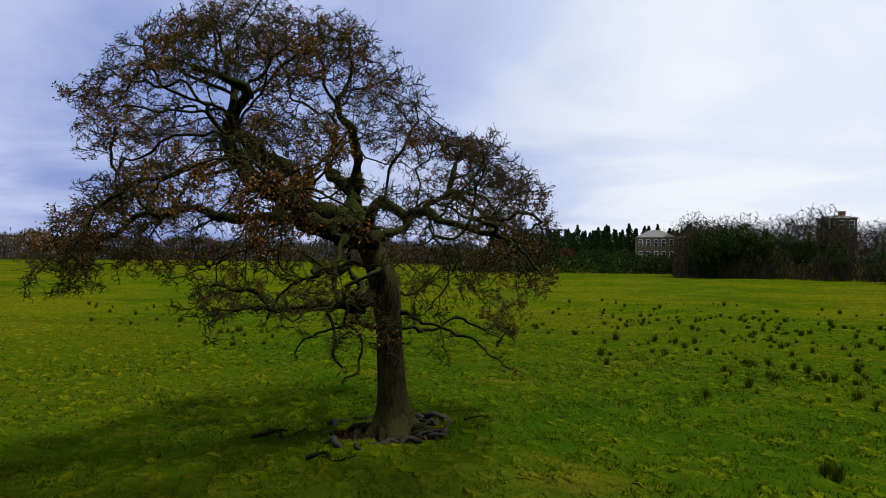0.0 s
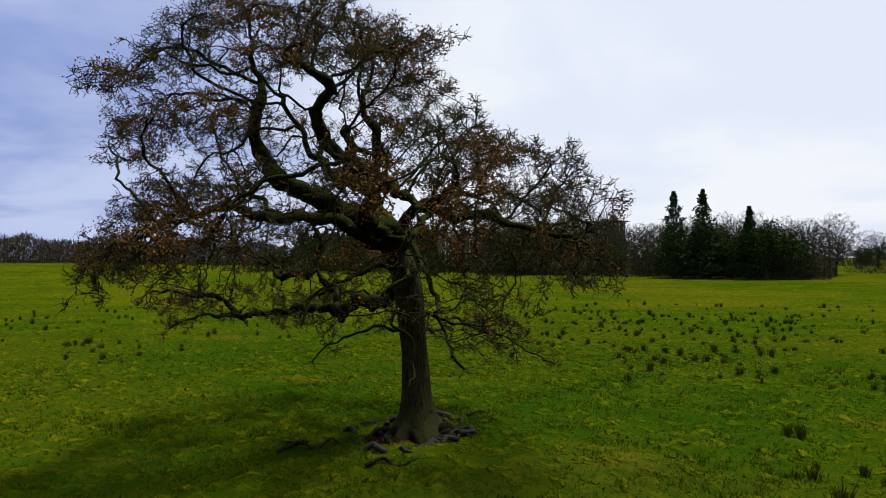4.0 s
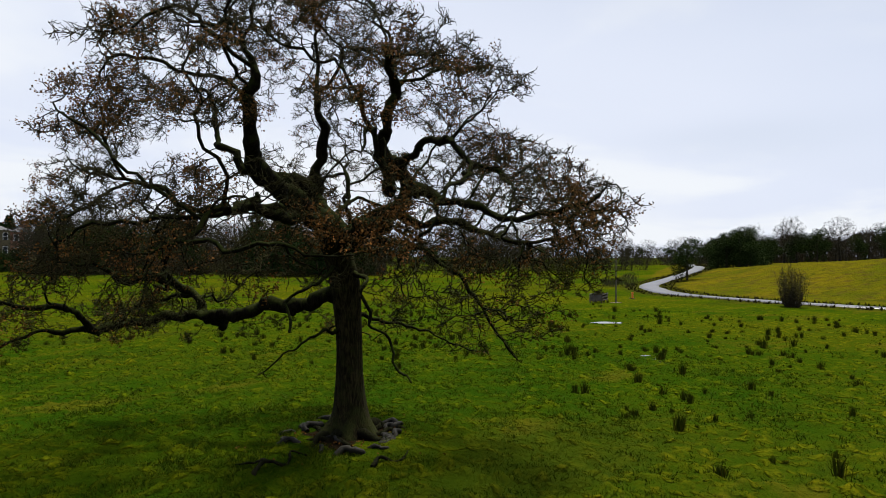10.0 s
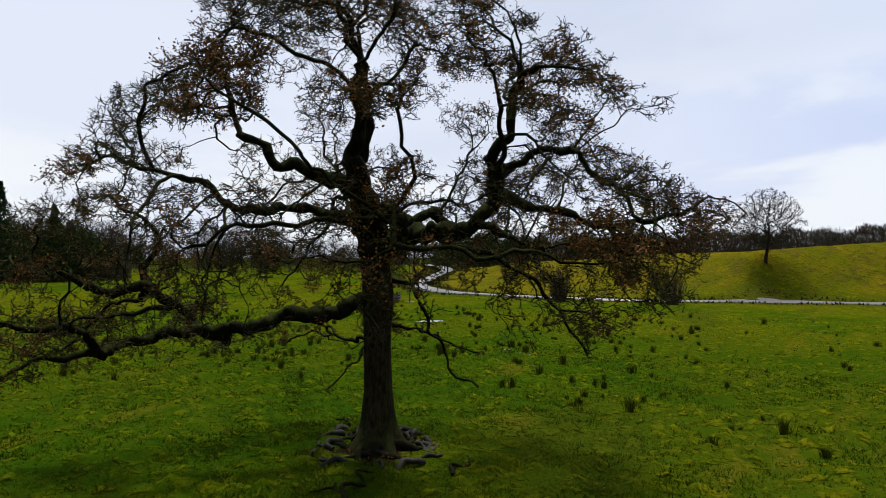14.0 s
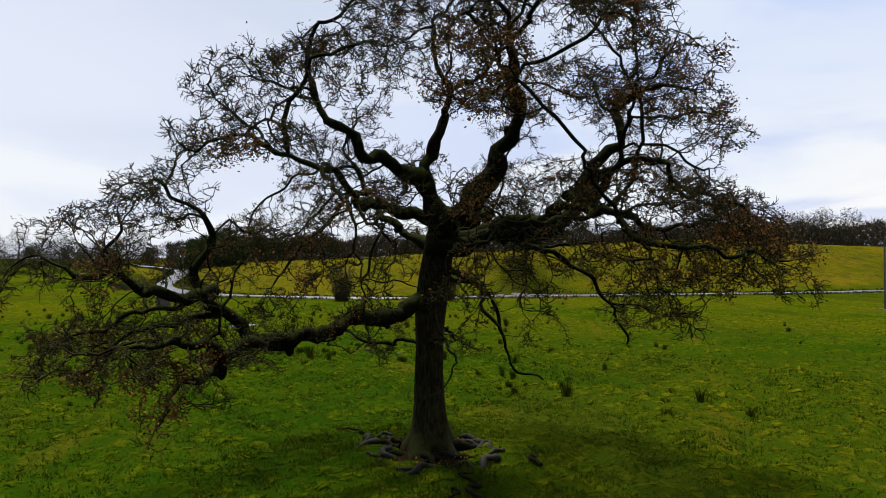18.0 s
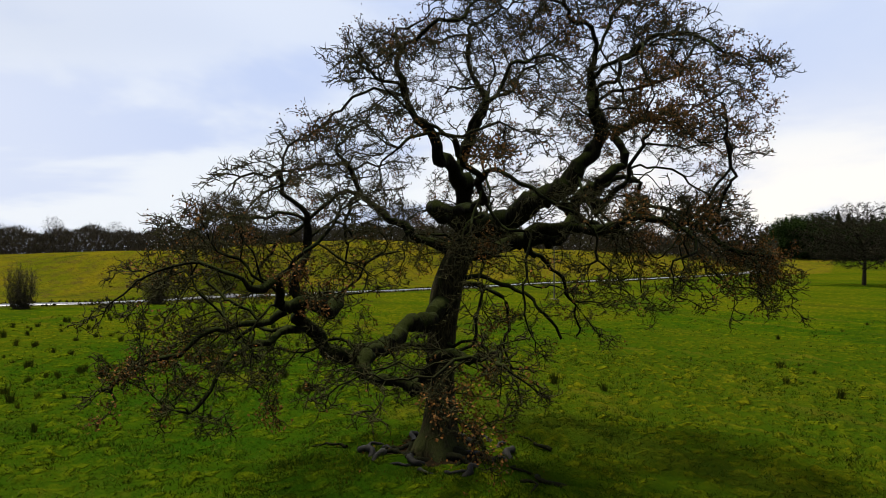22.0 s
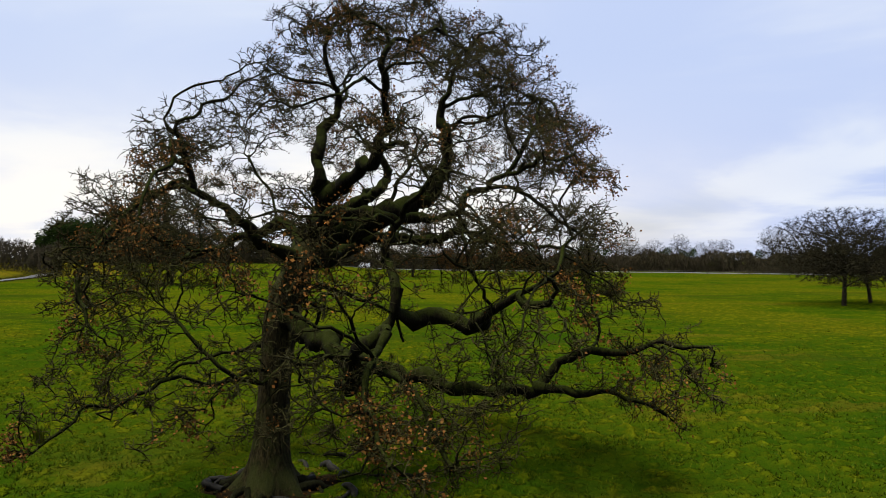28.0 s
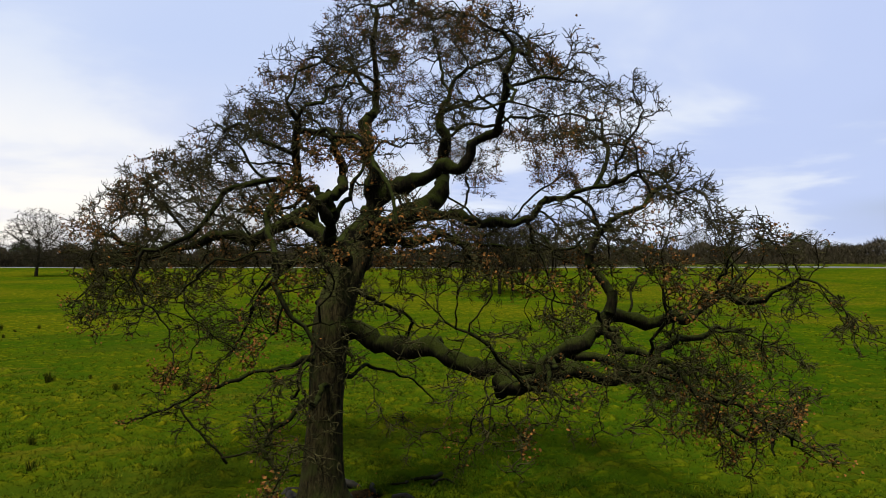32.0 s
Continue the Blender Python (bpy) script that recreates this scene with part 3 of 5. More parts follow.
PADS_MIDDLE = (
    (3.6, -0.0, 6.9), (-3.3, -7.2, 6.9), (-4.0, -3.2, 6.8), (-6.5, -3.9, 6.8), (2.2, 3.4, 6.8), (-5.2, -5.9, 6.7), (-6.6, 4.9, 6.7), (-5.0, 0.1, 6.7),
    (0.0, -1.6, 6.7), (0.8, -8.4, 6.6), (-7.7, 0.8, 6.6), (-7.6, -1.4, 6.6), (-1.0, -8.7, 6.6), (-2.5, 6.6, 6.5), (0.2, 5.0, 6.5), (2.4, -6.8, 6.5),
    (-0.8, 0.4, 6.5), (1.5, -2.4, 6.4), (3.7, -5.2, 6.4), (0.8, 0.5, 6.3), (-5.5, 7.3, 6.2), (-3.3, 3.1, 6.2), (-1.3, 2.4, 6.1), (-0.0, -3.1, 6.1),
    (-5.5, -1.7, 6.1), (-5.3, 2.4, 6.1), (4.1, -0.8, 6.0), (3.6, 1.2, 6.0), (-1.8, -4.8, 6.0), (-4.4, -7.5, 5.9), (1.6, 4.9, 5.9),
)
PADS_LOW = (
    (4.2, -2.9, 5.9), (-0.4, 6.1, 5.9), (-6.5, -5.2, 5.8), (-2.5, -8.2, 5.8), (0.7, -7.7, 5.8), (-7.5, -3.2, 5.8), (2.9, 2.9, 5.8), (1.7, -2.6, 5.7),
    (-3.5, 7.7, 5.6), (-7.5, 3.0, 5.5), (-4.7, -0.5, 5.5), (-4.2, -3.1, 5.5), (2.7, -6.5, 5.4), (-7.2, 5.6, 5.4), (-1.4, 6.6, 5.3), (-8.1, 0.8, 5.2),
    (-5.6, -6.6, 5.2), (-6.0, 8.1, 5.1), (-8.3, -1.6, 5.1), (-1.3, -7.9, 5.1), (-4.3, 2.2, 5.1), (3.8, -5.3, 5.1), (-1.4, 2.9, 5.0), (0.8, 5.4, 5.0),
    (3.5, 1.6, 5.0), (0.9, -7.4, 5.0), (4.0, -0.5, 5.0), (-3.8, -8.2, 5.0), (2.2, 3.8, 5.0), (-7.3, -4.6, 4.9), (4.3, -3.1, 4.9),
)
# masses of the lower crown: middle and half extents
CROWN_SKIRT = (
    ((-8.5, 3.8, 3.2), (1.3, 1.1, 0.9)),
    ((-9.0, 3.9, 4.0), (1.1, 1.1, 0.8)),
    ((-8.4, 5.2, 3.9), (1.1, 1.2, 0.9)),
    ((-1.8, -5.5, 4.3), (1.8, 1.5, 1.1)),
    ((1.1, -5.9, 4.2), (1.7, 1.6, 1.1)),
    ((-5.5, 0.1, 4.1), (1.4, 1.6, 1.1)),
    ((-1.3, -2.9, 4.0), (1.6, 1.4, 1.3)),
    ((-3.1, 1.3, 3.8), (1.3, 1.3, 1.3)),
    ((-7.7, 3.5, 3.8), (1.2, 1.3, 1.1)),
    ((-3.0, -1.0, 3.8), (1.4, 1.4, 1.3)),
    ((-5.3, 3.0, 3.7), (1.5, 1.5, 0.9)),
    ((-3.1, 7.6, 3.7), (1.5, 1.3, 1.3)),
    ((-0.9, 6.5, 3.7), (1.5, 1.2, 1.4)),
    ((1.3, -3.2, 3.6), (1.6, 1.5, 1.3)),
    ((1.7, 4.8, 3.6), (1.4, 1.4, 1.3)),
    ((-3.0, 4.6, 3.5), (1.3, 1.6, 1.2)),
    ((-5.0, 5.7, 3.4), (1.4, 1.4, 0.9)),
    ((2.7, 1.9, 3.3), (1.0, 1.6, 1.4)),
    ((-0.6, 4.6, 2.9), (1.3, 1.3, 0.8)),
)
CROWN_FAN = (
    ((-4.7, 7.4, 3.2), (1.1, 1.0, 0.9)),
    ((-4.2, 8.5, 3.6), (1.2, 0.9, 0.7)),
    ((-3.4, 7.6, 3.8), (1.1, 1.0, 0.7)),
    ((-5.6, 7.0, 3.9), (1.0, 1.0, 0.7)),
)
limb_specs = []


def limb(name, start, end, on, *points):
    limb_specs.append((name, start, end, on, points))


limb("low_bough", 0.27, 0.090, "trunk", (-0.2, 0.05, 4.35), (-1.6, 1.6, 4), (-2.1, 2.1, 3.8), (-2.9, 2.7, 3.5), (-3.9, 3.8, 3.6), (-4.9, 4.3, 3.4), (-6.2, 3.9, 3.3), (-6.7, 3.8, 3.6), (-7.5, 3.5, 4))
limb("west_leader", 0.37, 0.120, "trunk", (-1.2, -0.5, 6.4), (-2.2, -1, 6.8), (-3.3, -1.5, 7.2), (-4.1, -1.7, 8), (-4.4, -2.2, 8.6), (-4.5, -2.3, 9.5), (-4.3, -2.1, 10.3))
limb("middle_leader", 0.24, 0.085, "trunk", (-0.95, -0.3, 6.3), (-1.3, -0.1, 7.1), (-1.3, -0, 8), (-1.2, -0.3, 8.8), (-1.5, -0.7, 9.6), (-1.5, -0.5, 10.5))
limb("north_leader", 0.30, 0.075, "trunk", (-0.8, -0.5, 6.3), (-1.5, -0.15, 7.1), (-1.75, 0.1, 7.65), (-2.3, 0.8, 7.95), (-3.0, 1.6, 8.1), (-3.1, 1.95, 8.7), (-3.3, 2.5, 9.25), (-3.4, 2.75, 9.9))
limb("west_arm", 0.19, 0.050, "trunk", (-1, -0.2, 6.5), (-1.5, 0.8, 6.8), (-2.8, 1.5, 6.9), (-4.5, 1.3, 6.8), (-5.2, 1.7, 7.3), (-5.6, 2.3, 7.7), (-6.2, 2.9, 7.8))
limb("south_leader", 0.30, 0.085, "trunk", (-0.6, -0.7, 5.9), (-1.1, -2.3, 6.2), (-1.2, -3.6, 6.6), (-1.2, -4.1, 7.3), (-1.9, -4.5, 8), (-2.4, -5, 8.6), (-2.1, -5, 9.4), (-2.7, -5.8, 9.8))
limb("east_arm", 0.21, 0.060, "trunk", (-0.7, -0.4, 6.0), (-0.3, -1.0, 6.5), (0.2, -1.5, 6.8), (1.0, -2.0, 6.6), (2.1, -2.9, 6.4), (3.0, -3.2, 6.2), (4, -3.8, 5.7))
limb("north_east_arm", 0.15, 0.060, "trunk", (-0.4, 0.2, 6), (0.1, 0.9, 6.4), (0.6, 1.5, 6.9), (1, 1.8, 7.4), (1.3, 2.2, 7.9), (1.4, 2.6, 8.6))
limb("south_west_arm", 0.24, 0.060, "trunk", (-1, -0.2, 5.8), (-1.5, -1.4, 6.1), (-2.4, -2.2, 6.4), (-4.1, -3, 6.6), (-5.1, -3.5, 6.7), (-6, -4, 6.4), (-6.8, -4.5, 5.9))
limb("rising_fork", 0.20, 0.060, 'low_bough', (-2.6, 3.4, 3.3), (-3.1, 4.2, 3.6), (-3.3, 4.9, 4.1), (-3.7, 5.2, 4.7), (-3.8, 5.2, 5.4), (-3.8, 5, 6), (-4.1, 5.2, 6.7))
limb("bough_fork", 0.16, 0.060, 'rising_fork', (-4.2, 4.7, 4.7), (-4.8, 4.8, 4.8), (-5.3, 5.3, 4.8), (-5.4, 6.1, 5), (-6, 6.1, 5.2), (-6.3, 6.7, 5.1))
limb("south_arm", 0.14, 0.050, 'south_leader', (-0.8, -3.8, 7.3), (-0.3, -4.8, 7), (0, -5.9, 6.7), (0.2, -6.9, 6.5), (0.6, -7.8, 6.6), (0.9, -8.8, 6.9))
limb("south_bow", 0.12, 0.050, 'south_leader', (-1.6, -4.4, 7.4), (-1.6, -5.1, 8), (-1.5, -6, 8.2), (-1.2, -6.6, 7.7), (-0.5, -7.2, 7.3))
limb("drooping_branch", 0.10, 0.030, 'south_leader', (-0.7, -2.6, 6.1), (-0.1, -3.7, 5.6), (0.4, -4.7, 5), (0.5, -5.5, 4), (1.1, -6, 2.9))
limb("south_west_rise", 0.11, 0.050, 'south_leader', (-1.9, -4.6, 7), (-2.3, -4.7, 7.7), (-2.7, -5, 8.4), (-3, -5, 9.1))
limb("crooked_branch", 0.07, 0.030, "trunk", (-0.3, -0.5, 5), (-0.3, -1.3, 4.8), (-0.7, -1.8, 4.2), (-0.7, -2, 3.5), (-0.1, -2.3, 3), (-0, -2.5, 2.3), (-0.2, -3.2, 2))
limb("broken_branch", 0.07, 0.035, "trunk", (-0.8, -0.4, 5.1), (-1.5, -1.1, 5), (-2.4, -1.5, 4.6), (-2.9, -1.5, 4.2), (-3.2, -2.1, 3.5))
limb("low_east_branch", 0.07, 0.020, "trunk", (-0.1, 0, 3.7), (1.4, -0.3, 3.4), (2.7, -0.7, 2.9), (3.9, -1.4, 2.3))
limb("low_north_branch", 0.075, 0.020, "trunk", (-0.2, -0.1, 3.1), (0.6, 1.3, 3), (1.2, 2.8, 3.2), (1.8, 3.2, 3), (2.3, 3.9, 2.9), (2.3, 4.9, 2.75), (2.6, 5.9, 2.4))
limb("low_west_branch", 0.05, 0.020, "trunk", (-0.6, 0, 3.2), (-1.5, -0.5, 3.2), (-2.6, -0.8, 2.8), (-3.2, -0.5, 2.3))
limb("bough_tip", 0.085, 0.030, 'low_bough', (-6.4, 3.9, 3.45), (-7.3, 3.95, 3.35), (-8.2, 3.9, 3.2), (-9.1, 3.8, 2.9))
limb("bough_spray", 0.080, 0.030, 'low_bough', (-7.5, 3.5, 4.0), (-8.5, 3.75, 4.2), (-9.6, 3.9, 4.05))
limb("north_fan", 0.085, 0.030, 'rising_fork', (-3.3, 4.9, 4.1), (-4.0, 6.1, 3.95), (-4.6, 6.9, 3.5), (-5.1, 7.5, 3.0))
limb("north_spray", 0.080, 0.030, 'rising_fork', (-3.6, 5.2, 4.6), (-3.7, 6.8, 4.3), (-4.0, 8.2, 3.7), (-4.3, 9.0, 3.25))


def gnarl(v):
    """Lumps and furrows of old wood, the same for all points in one place."""
    q = np.stack([np.sin(v @ np.array(k) + p) for k, p in (((7.1, 3.3, 5.2), 0.3), ((-4.2, 8.3, 3.9), 1.7), ((5.5, -6.1, 7.7), 2.9))], axis=1)
    w = np.stack([np.sin(v @ np.array(k) + p) for k, p in (((17.1, 9.3, -13.2), 0.9), ((-12.2, 18.3, 9.9), 2.7), ((14.5, -11.1, 15.7), 1.2))], axis=1)
    return 0.026 * q + 0.012 * w


def crook(p):
    """Bends of old oak wood: a sideways shift that depends on the place alone."""
    out = np.zeros_like(p)
    for size, amount, k in ((1.9, 0.10, 0.0), (0.85, 0.062, 2.1), (0.42, 0.026, 4.4)):
        f = 2 * np.pi / size
        q = p * f
        out += amount * np.stack([np.sin(0.8 * q[:, 1] + 0.6 * q[:, 2] + k) + np.sin(0.5 * q[:, 0] - 0.9 * q[:, 2] + 2 * k),
                                  np.sin(0.7 * q[:, 2] - 0.7 * q[:, 0] + 3 * k) + np.sin(0.9 * q[:, 0] + 0.4 * q[:, 1] + k),
                                  np.sin(0.9 * q[:, 0] + 0.4 * q[:, 1] + 5 * k) + np.sin(0.9 * q[:, 1] - 0.5 * q[:, 0] + 4 * k)], axis=1) * 0.6
    return out


def build_oak():
    rng = np.random.default_rng(11)
    oak = thing("oak_tree", (0, 0, 0), "old spreading oak with mossy limbs and dry brown leaves in pasture", "tree")
    gr = Growth()
    names = ["trunk"] + [s[0] for s in limb_specs]
    bole = smooth_line(((0.02, 0.0, -0.35, 1.05), (0.0, 0.0, 0.12, 0.80), (0.0, 0.0, 0.6, 0.57), (-0.03, 0.0, 1.3, 0.455), (-0.08, 0.0, 2.4, 0.40), (-0.15, -0.02, 3.5, 0.41),
                        (-0.22, -0.06, 4.2, 0.45), (-0.36, -0.13, 4.9, 0.45), (-0.62, -0.22, 5.5, 0.43), (-0.88, -0.32, 6.05, 0.40), (-1.08, -0.36, 6.5, 0.30)), 0.14)
    k = -1
    for p in bole:
        k = gr.node(p[:3], k, 0, p[3])
    n_bole = len(bole)
    for i, (name, r0, r1, on, points) in enumerate(limb_specs, 1):
        gr.run(points, r0, r1, i, {names.index(on)}, rng, 0.07 if r0 < 0.15 else 0.15 if r0 > 0.3 else 0.11)
    n_limbs = len(gr.at)
    # free places of the crown: first far apart, for the branches, then close, for the spray
    def depth_out(p):
        return np.linalg.norm((p - np.array([-1.6, -0.4, 4.4])) / np.array([6.4, 7.6, 7.4]), axis=1)

    def places(density):
        out = []
        pads = [(c, (1.15, 1.15, 0.50), 1.0, -0.8) for c in PADS_TOP + PADS_UPPER + PADS_MIDDLE] + [(c, (1.15, 1.15, 0.46), 0.50, -0.8) for c in PADS_LOW]
        pads += [(c, (r[0], r[1], r[2] * 0.8), 0.25, -0.4) for c, r in CROWN_SKIRT] + [(c, r, 0.38, -1.0) for c, r in CROWN_FAN]
        for c, r, d, cup in pads:
            n = max(1, int(density * d * r[0] * r[1] * r[2] * 2.6))
            w = unit(rng.normal(size=(n, 3))) * rng.uniform(0.05, 1.0, (n, 1)) ** 0.45
            # each spray is densest on its outer and upper side
            outward = unit(np.array(c) - np.array([-1.4, -0.5, 4.2])) * 0.6 + np.array([0, 0, 0.6])
            w = w[(w @ outward > cup) | (rng.random(n) < 0.15)]
            tilt = np.array(c) - np.array([-1.4, -0.5, 4.2])
            tilt = tilt / max(1.0, np.hypot(tilt[0], tilt[1]))
            p = w * np.array(r)
            p[:, 2] -= 0.28 * (p[:, 0] * tilt[0] + p[:, 1] * tilt[1])
            out.append(np.array(c) + p)
        t = np.vstack(out)
        t = t[(t[:, 2] > 1.7) & ~((np.hypot(t[:, 0], t[:, 1]) < 1.5) & (t[:, 2] < 5.6))]
        t = t[(t[:, 2] > 3.4) | (rng.random(len(t)) < 0.4)]
        t = t[rng.random(len(t)) < np.clip((depth_out(t) - 0.50) / 0.25, 0.05, 1)]
        return t[rng.permutation(len(t))]

    colonise(gr, places(1.9), 3.4, 0.7, 0.22, rng, 60, 0.26, most=3.4, bare=[i for i, q in enumerate(names) if q.startswith('low_') and q != 'low_bough'])
    n_branches = len(gr.at)
    colonise(gr, places(34.0), 1.2, 0.22, 0.15, rng, 80, 0.30, most=1.5)

    at = np.array(gr.at)
    up = np.array(gr.up)
    lim = np.array(gr.limb)
    given = np.array(gr.given)
    n = len(at)
    at[n_bole:] += crook(at[n_bole:]) * np.clip((np.linalg.norm(at[n_bole:] - np.array([-0.5, -0.3, 6.0]), axis=1) - 0.5) / 1.5, 0, 1)[:, None]
    # thickness from the tips inwards
    area = np.zeros(n)
    kids = np.bincount(up[up >= 0], minlength=n)
    rad = given.copy()
    for i in range(n - 1, -1, -1):
        if given[i] == 0:
            rad[i] = max(0.020 if i < n_branches else 0.0085, area[i] ** (1 / 2.25))
        if up[i] >= 0 and given[up[i]] == 0:
            area[up[i]] += rad[i] ** 2.25 * 1.01
    way_ = np.zeros((n, 3))
    way_[1:] = unit(at[1:] - at[up[1:]])
    way_[0] = (0, 0, 1)
    # a ring's way lies between its own piece and the next one
    main = np.full(n, -1)
    for i in range(1, n):
        u = up[i]
        if main[u] < 0 or rad[i] > rad[main[u]]:
            main[u] = i
    bend = way_.copy()
    has = main >= 0
    bend[has] = unit(way_[has] + way_[main[has]])
    idx = np.arange(1, n)
    goes_on = main[up[idx]] == idx
    d0 = np.where(goes_on[:, None], bend[up[idx]], way_[idx])
    r0 = np.where(goes_on, np.minimum(rad[up[idx]], rad[idx] * 1.5), rad[idx] * 1.12)
    p0 = at[up[idx]]

    # the bole with its flared, furrowed foot
    sides = 28
    a = np.arange(sides) * 2 * np.pi / sides
    z = bole[:, 2][:, None]
    flare = np.clip(1 - z / 0.95, 0, 1) ** 2
    ripple = 1 + flare * (0.16 * np.sin(5 * a + 0.6)[None] + 0.10 * np.sin(8 * a)[None]) + 0.045 * np.sin(3 * a + z * 1.1) + 0.03 * np.sin(7 * a - z * 2.3)
    rr = bole[:, 3][:, None] * ripple
    v = np.stack([bole[:, 0][:, None] + rr * np.cos(a), bole[:, 1][:, None] + rr * np.sin(a), np.broadcast_to(z, rr.shape)], axis=2).reshape(-1, 3)
    k = np.arange(sides)
    i = np.arange(n_bole - 1)[:, None] * sides
    f = np.stack([i + k, i + (k + 1) % sides, i + sides + (k + 1) % sides, i + sides + k], axis=2).reshape(-1, 4)
    part("trunk", mesh_from("trunk", v, f, TRUNK_BARK, True), TRUNK_BARK, oak, "stout grey-brown furrowed trunk with a flared foot")
    # each limb with the branches that it bears
    thin = (rad < 0.026) & (given == 0)
    for li in range(1, len(names)):
        vs, fs, off = [], [], 0
        for lo, hi, sd in ((0.09, 9, 12), (0.0, 0.09, 7)):
            m = (lim[idx] == li) & (rad[idx] >= lo) & (rad[idx] < hi) & (~thin[idx])
            if m.any():
                v, f = tubes(p0[m], at[idx[m]], d0[m], bend[idx[m]], r0[m], rad[idx[m]], sd)
                if lo:
                    v = v + gnarl(v)
                vs.append(v)
                fs.append(f + off)
                off += len(v)
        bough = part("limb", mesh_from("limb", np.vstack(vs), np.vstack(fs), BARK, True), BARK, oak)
        m = (lim[idx] == li) & thin[idx]
        if m.any():
            v, f = tubes(p0[m], at[idx[m]], d0[m], bend[idx[m]], r0[m], rad[idx[m]], 4)
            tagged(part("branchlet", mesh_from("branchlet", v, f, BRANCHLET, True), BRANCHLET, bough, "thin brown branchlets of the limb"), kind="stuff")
    # knots and burls on the older wood
    bm = bmesh.new()
    for j in rng.choice(np.nonzero((given > 0.09) & (lim > 0))[0], 64, replace=False):
        r = rad[j] * rng.uniform(0.45, 0.75)
        side = unit(np.cross(way_[j], rng.normal(size=3)))
        m = Matrix.Translation(Vector(at[j] + side * rad[j] * 0.85)) @ Matrix.Diagonal((r, r * 0.8, r * 1.1, 1))
        bmesh.ops.create_icosphere(bm, subdivisions=2, radius=1.0, matrix=m)
    for q in bm.verts:
        q.co += Vector(noise.noise_vector(q.co * 9)) * 0.03
    for q in bm.faces:
        q.smooth = True
    tagged(part("burl", bm, BARK, oak, "mossy burls and stubs on the limbs"), kind="stuff")
    # twigs
    tips = np.nonzero((given == 0) & (rad < 0.014))[0]
    tips = np.concatenate([tips, np.nonzero((given > 0) & (given < 0.05))[0]])
    per = np.where(kids[tips] == 0, 4, 2)
    low_north = (at[tips][:, 1] > 0.8) & (at[tips][:, 2] < 4.6)
    per = np.where(low_north | (rng.random(len(tips)) < np.clip((depth_out(at[tips]) - 0.56) / 0.22, 0.03, 1)), per, 0)
    root = np.repeat(tips, per)
    out_ = unit(at[root] - np.array([-1.6, -0.6, 5.0]))
    wd = unit(way_[root] * 0.6 + out_ * np.array([0.45, 0.45, 0.1]) + rng.normal(scale=0.72, size=(len(root), 3)) * np.array([1, 1, 0.75]))
    length = rng.uniform(0.045, 0.105, (len(root), 1))
    joints, dirs = [at[root]], [wd]
    for q in range(4):
        joints.append(joints[-1] + dirs[-1] * length * (1.0 - 0.1 * q))
        dirs.append(unit(dirs[-1] + rng.normal(scale=0.62, size=wd.shape) * np.array([1, 1, 0.8]) + np.array([0, 0, 0.05])))
    runs = [(joints[q], joints[q + 1], dirs[q], dirs[q + 1], 0.0118 - 0.0016 * q, 0.0102 - 0.0016 * q) for q in range(4)]
    ends = [joints[4], joints[3]]
    for q in (1, 2, 3):
        pick = rng.random(len(root)) < 0.55
        d = unit(dirs[q][pick] + rng.normal(scale=0.9, size=(pick.sum(), 3)) * np.array([1, 1, 0.8]))
        for g_ in range(2):
            p = joints[q][pick] if g_ == 0 else e
            e = p + d * rng.uniform(0.05, 0.12, (len(p), 1))
            runs.append((p, e, d, d, 0.0084 - 0.0015 * g_, 0.0069 - 0.0015 * g_))
            d = unit(d + rng.normal(scale=0.7, size=d.shape))
        ends.append(e)
    vs, fs, off = [], [], 0
    for p, e, d, h, ra, rb in runs:
        v, f = tubes(p, e, d, h, np.full(len(p), ra), np.full(len(p), rb), 3)
        vs.append(v)
        fs.append(f + off)
        off += len(v)
    tagged(part("twig_spray", mesh_from("twig_spray", np.vstack(vs), np.vstack(fs), TWIG), TWIG, oak, "fine bare winter twigs"), kind="stuff")
    # dry leaves hang on in patches
    ends = np.vstack(ends)
    patchy = np.array([noise.noise(Vector(p) * 0.62) + 0.45 * noise.noise(Vector(p) * 1.9) for p in ends[::1]])
    low = np.clip((5.6 - ends[:, 2]) / 3.0, 0, 1) * np.where(ends[:, 1] > 1.5, 0.09, 0.0)
    outer = np.clip((np.linalg.norm((ends - np.array([-1.6, -0.4, 4.4])) / np.array([6.4, 7.6, 7.4]), axis=1) - 0.55) / 0.3, 0.12, 1)
    outer = np.where((ends[:, 1] > 0.8) & (ends[:, 2] < 4.6), np.maximum(outer, 0.5), outer)
    keep = rng.random(len(ends)) < np.clip((patchy + low - 0.30 + np.where((ends[:, 1] < -0.5) & (ends[:, 2] > 5.5), 0.22, 0.03)) * 4.0, 0.006, 0.9) * outer
    base = ends[keep]
    leaves = np.repeat(base, 4, axis=0) + rng.normal(scale=0.06, size=(4 * len(base), 3))
    v, f = leaf_cards(leaves, 0.056, rng)
    tagged(part("leaves", mesh_from("leaves", v, f, OAK_LEAF), OAK_LEAF, oak, "dry russet and brown leaves left in clusters"), kind="stuff")
    return oak


build_oak()


def degrees_of(a):
    return a * 180 / math.pi


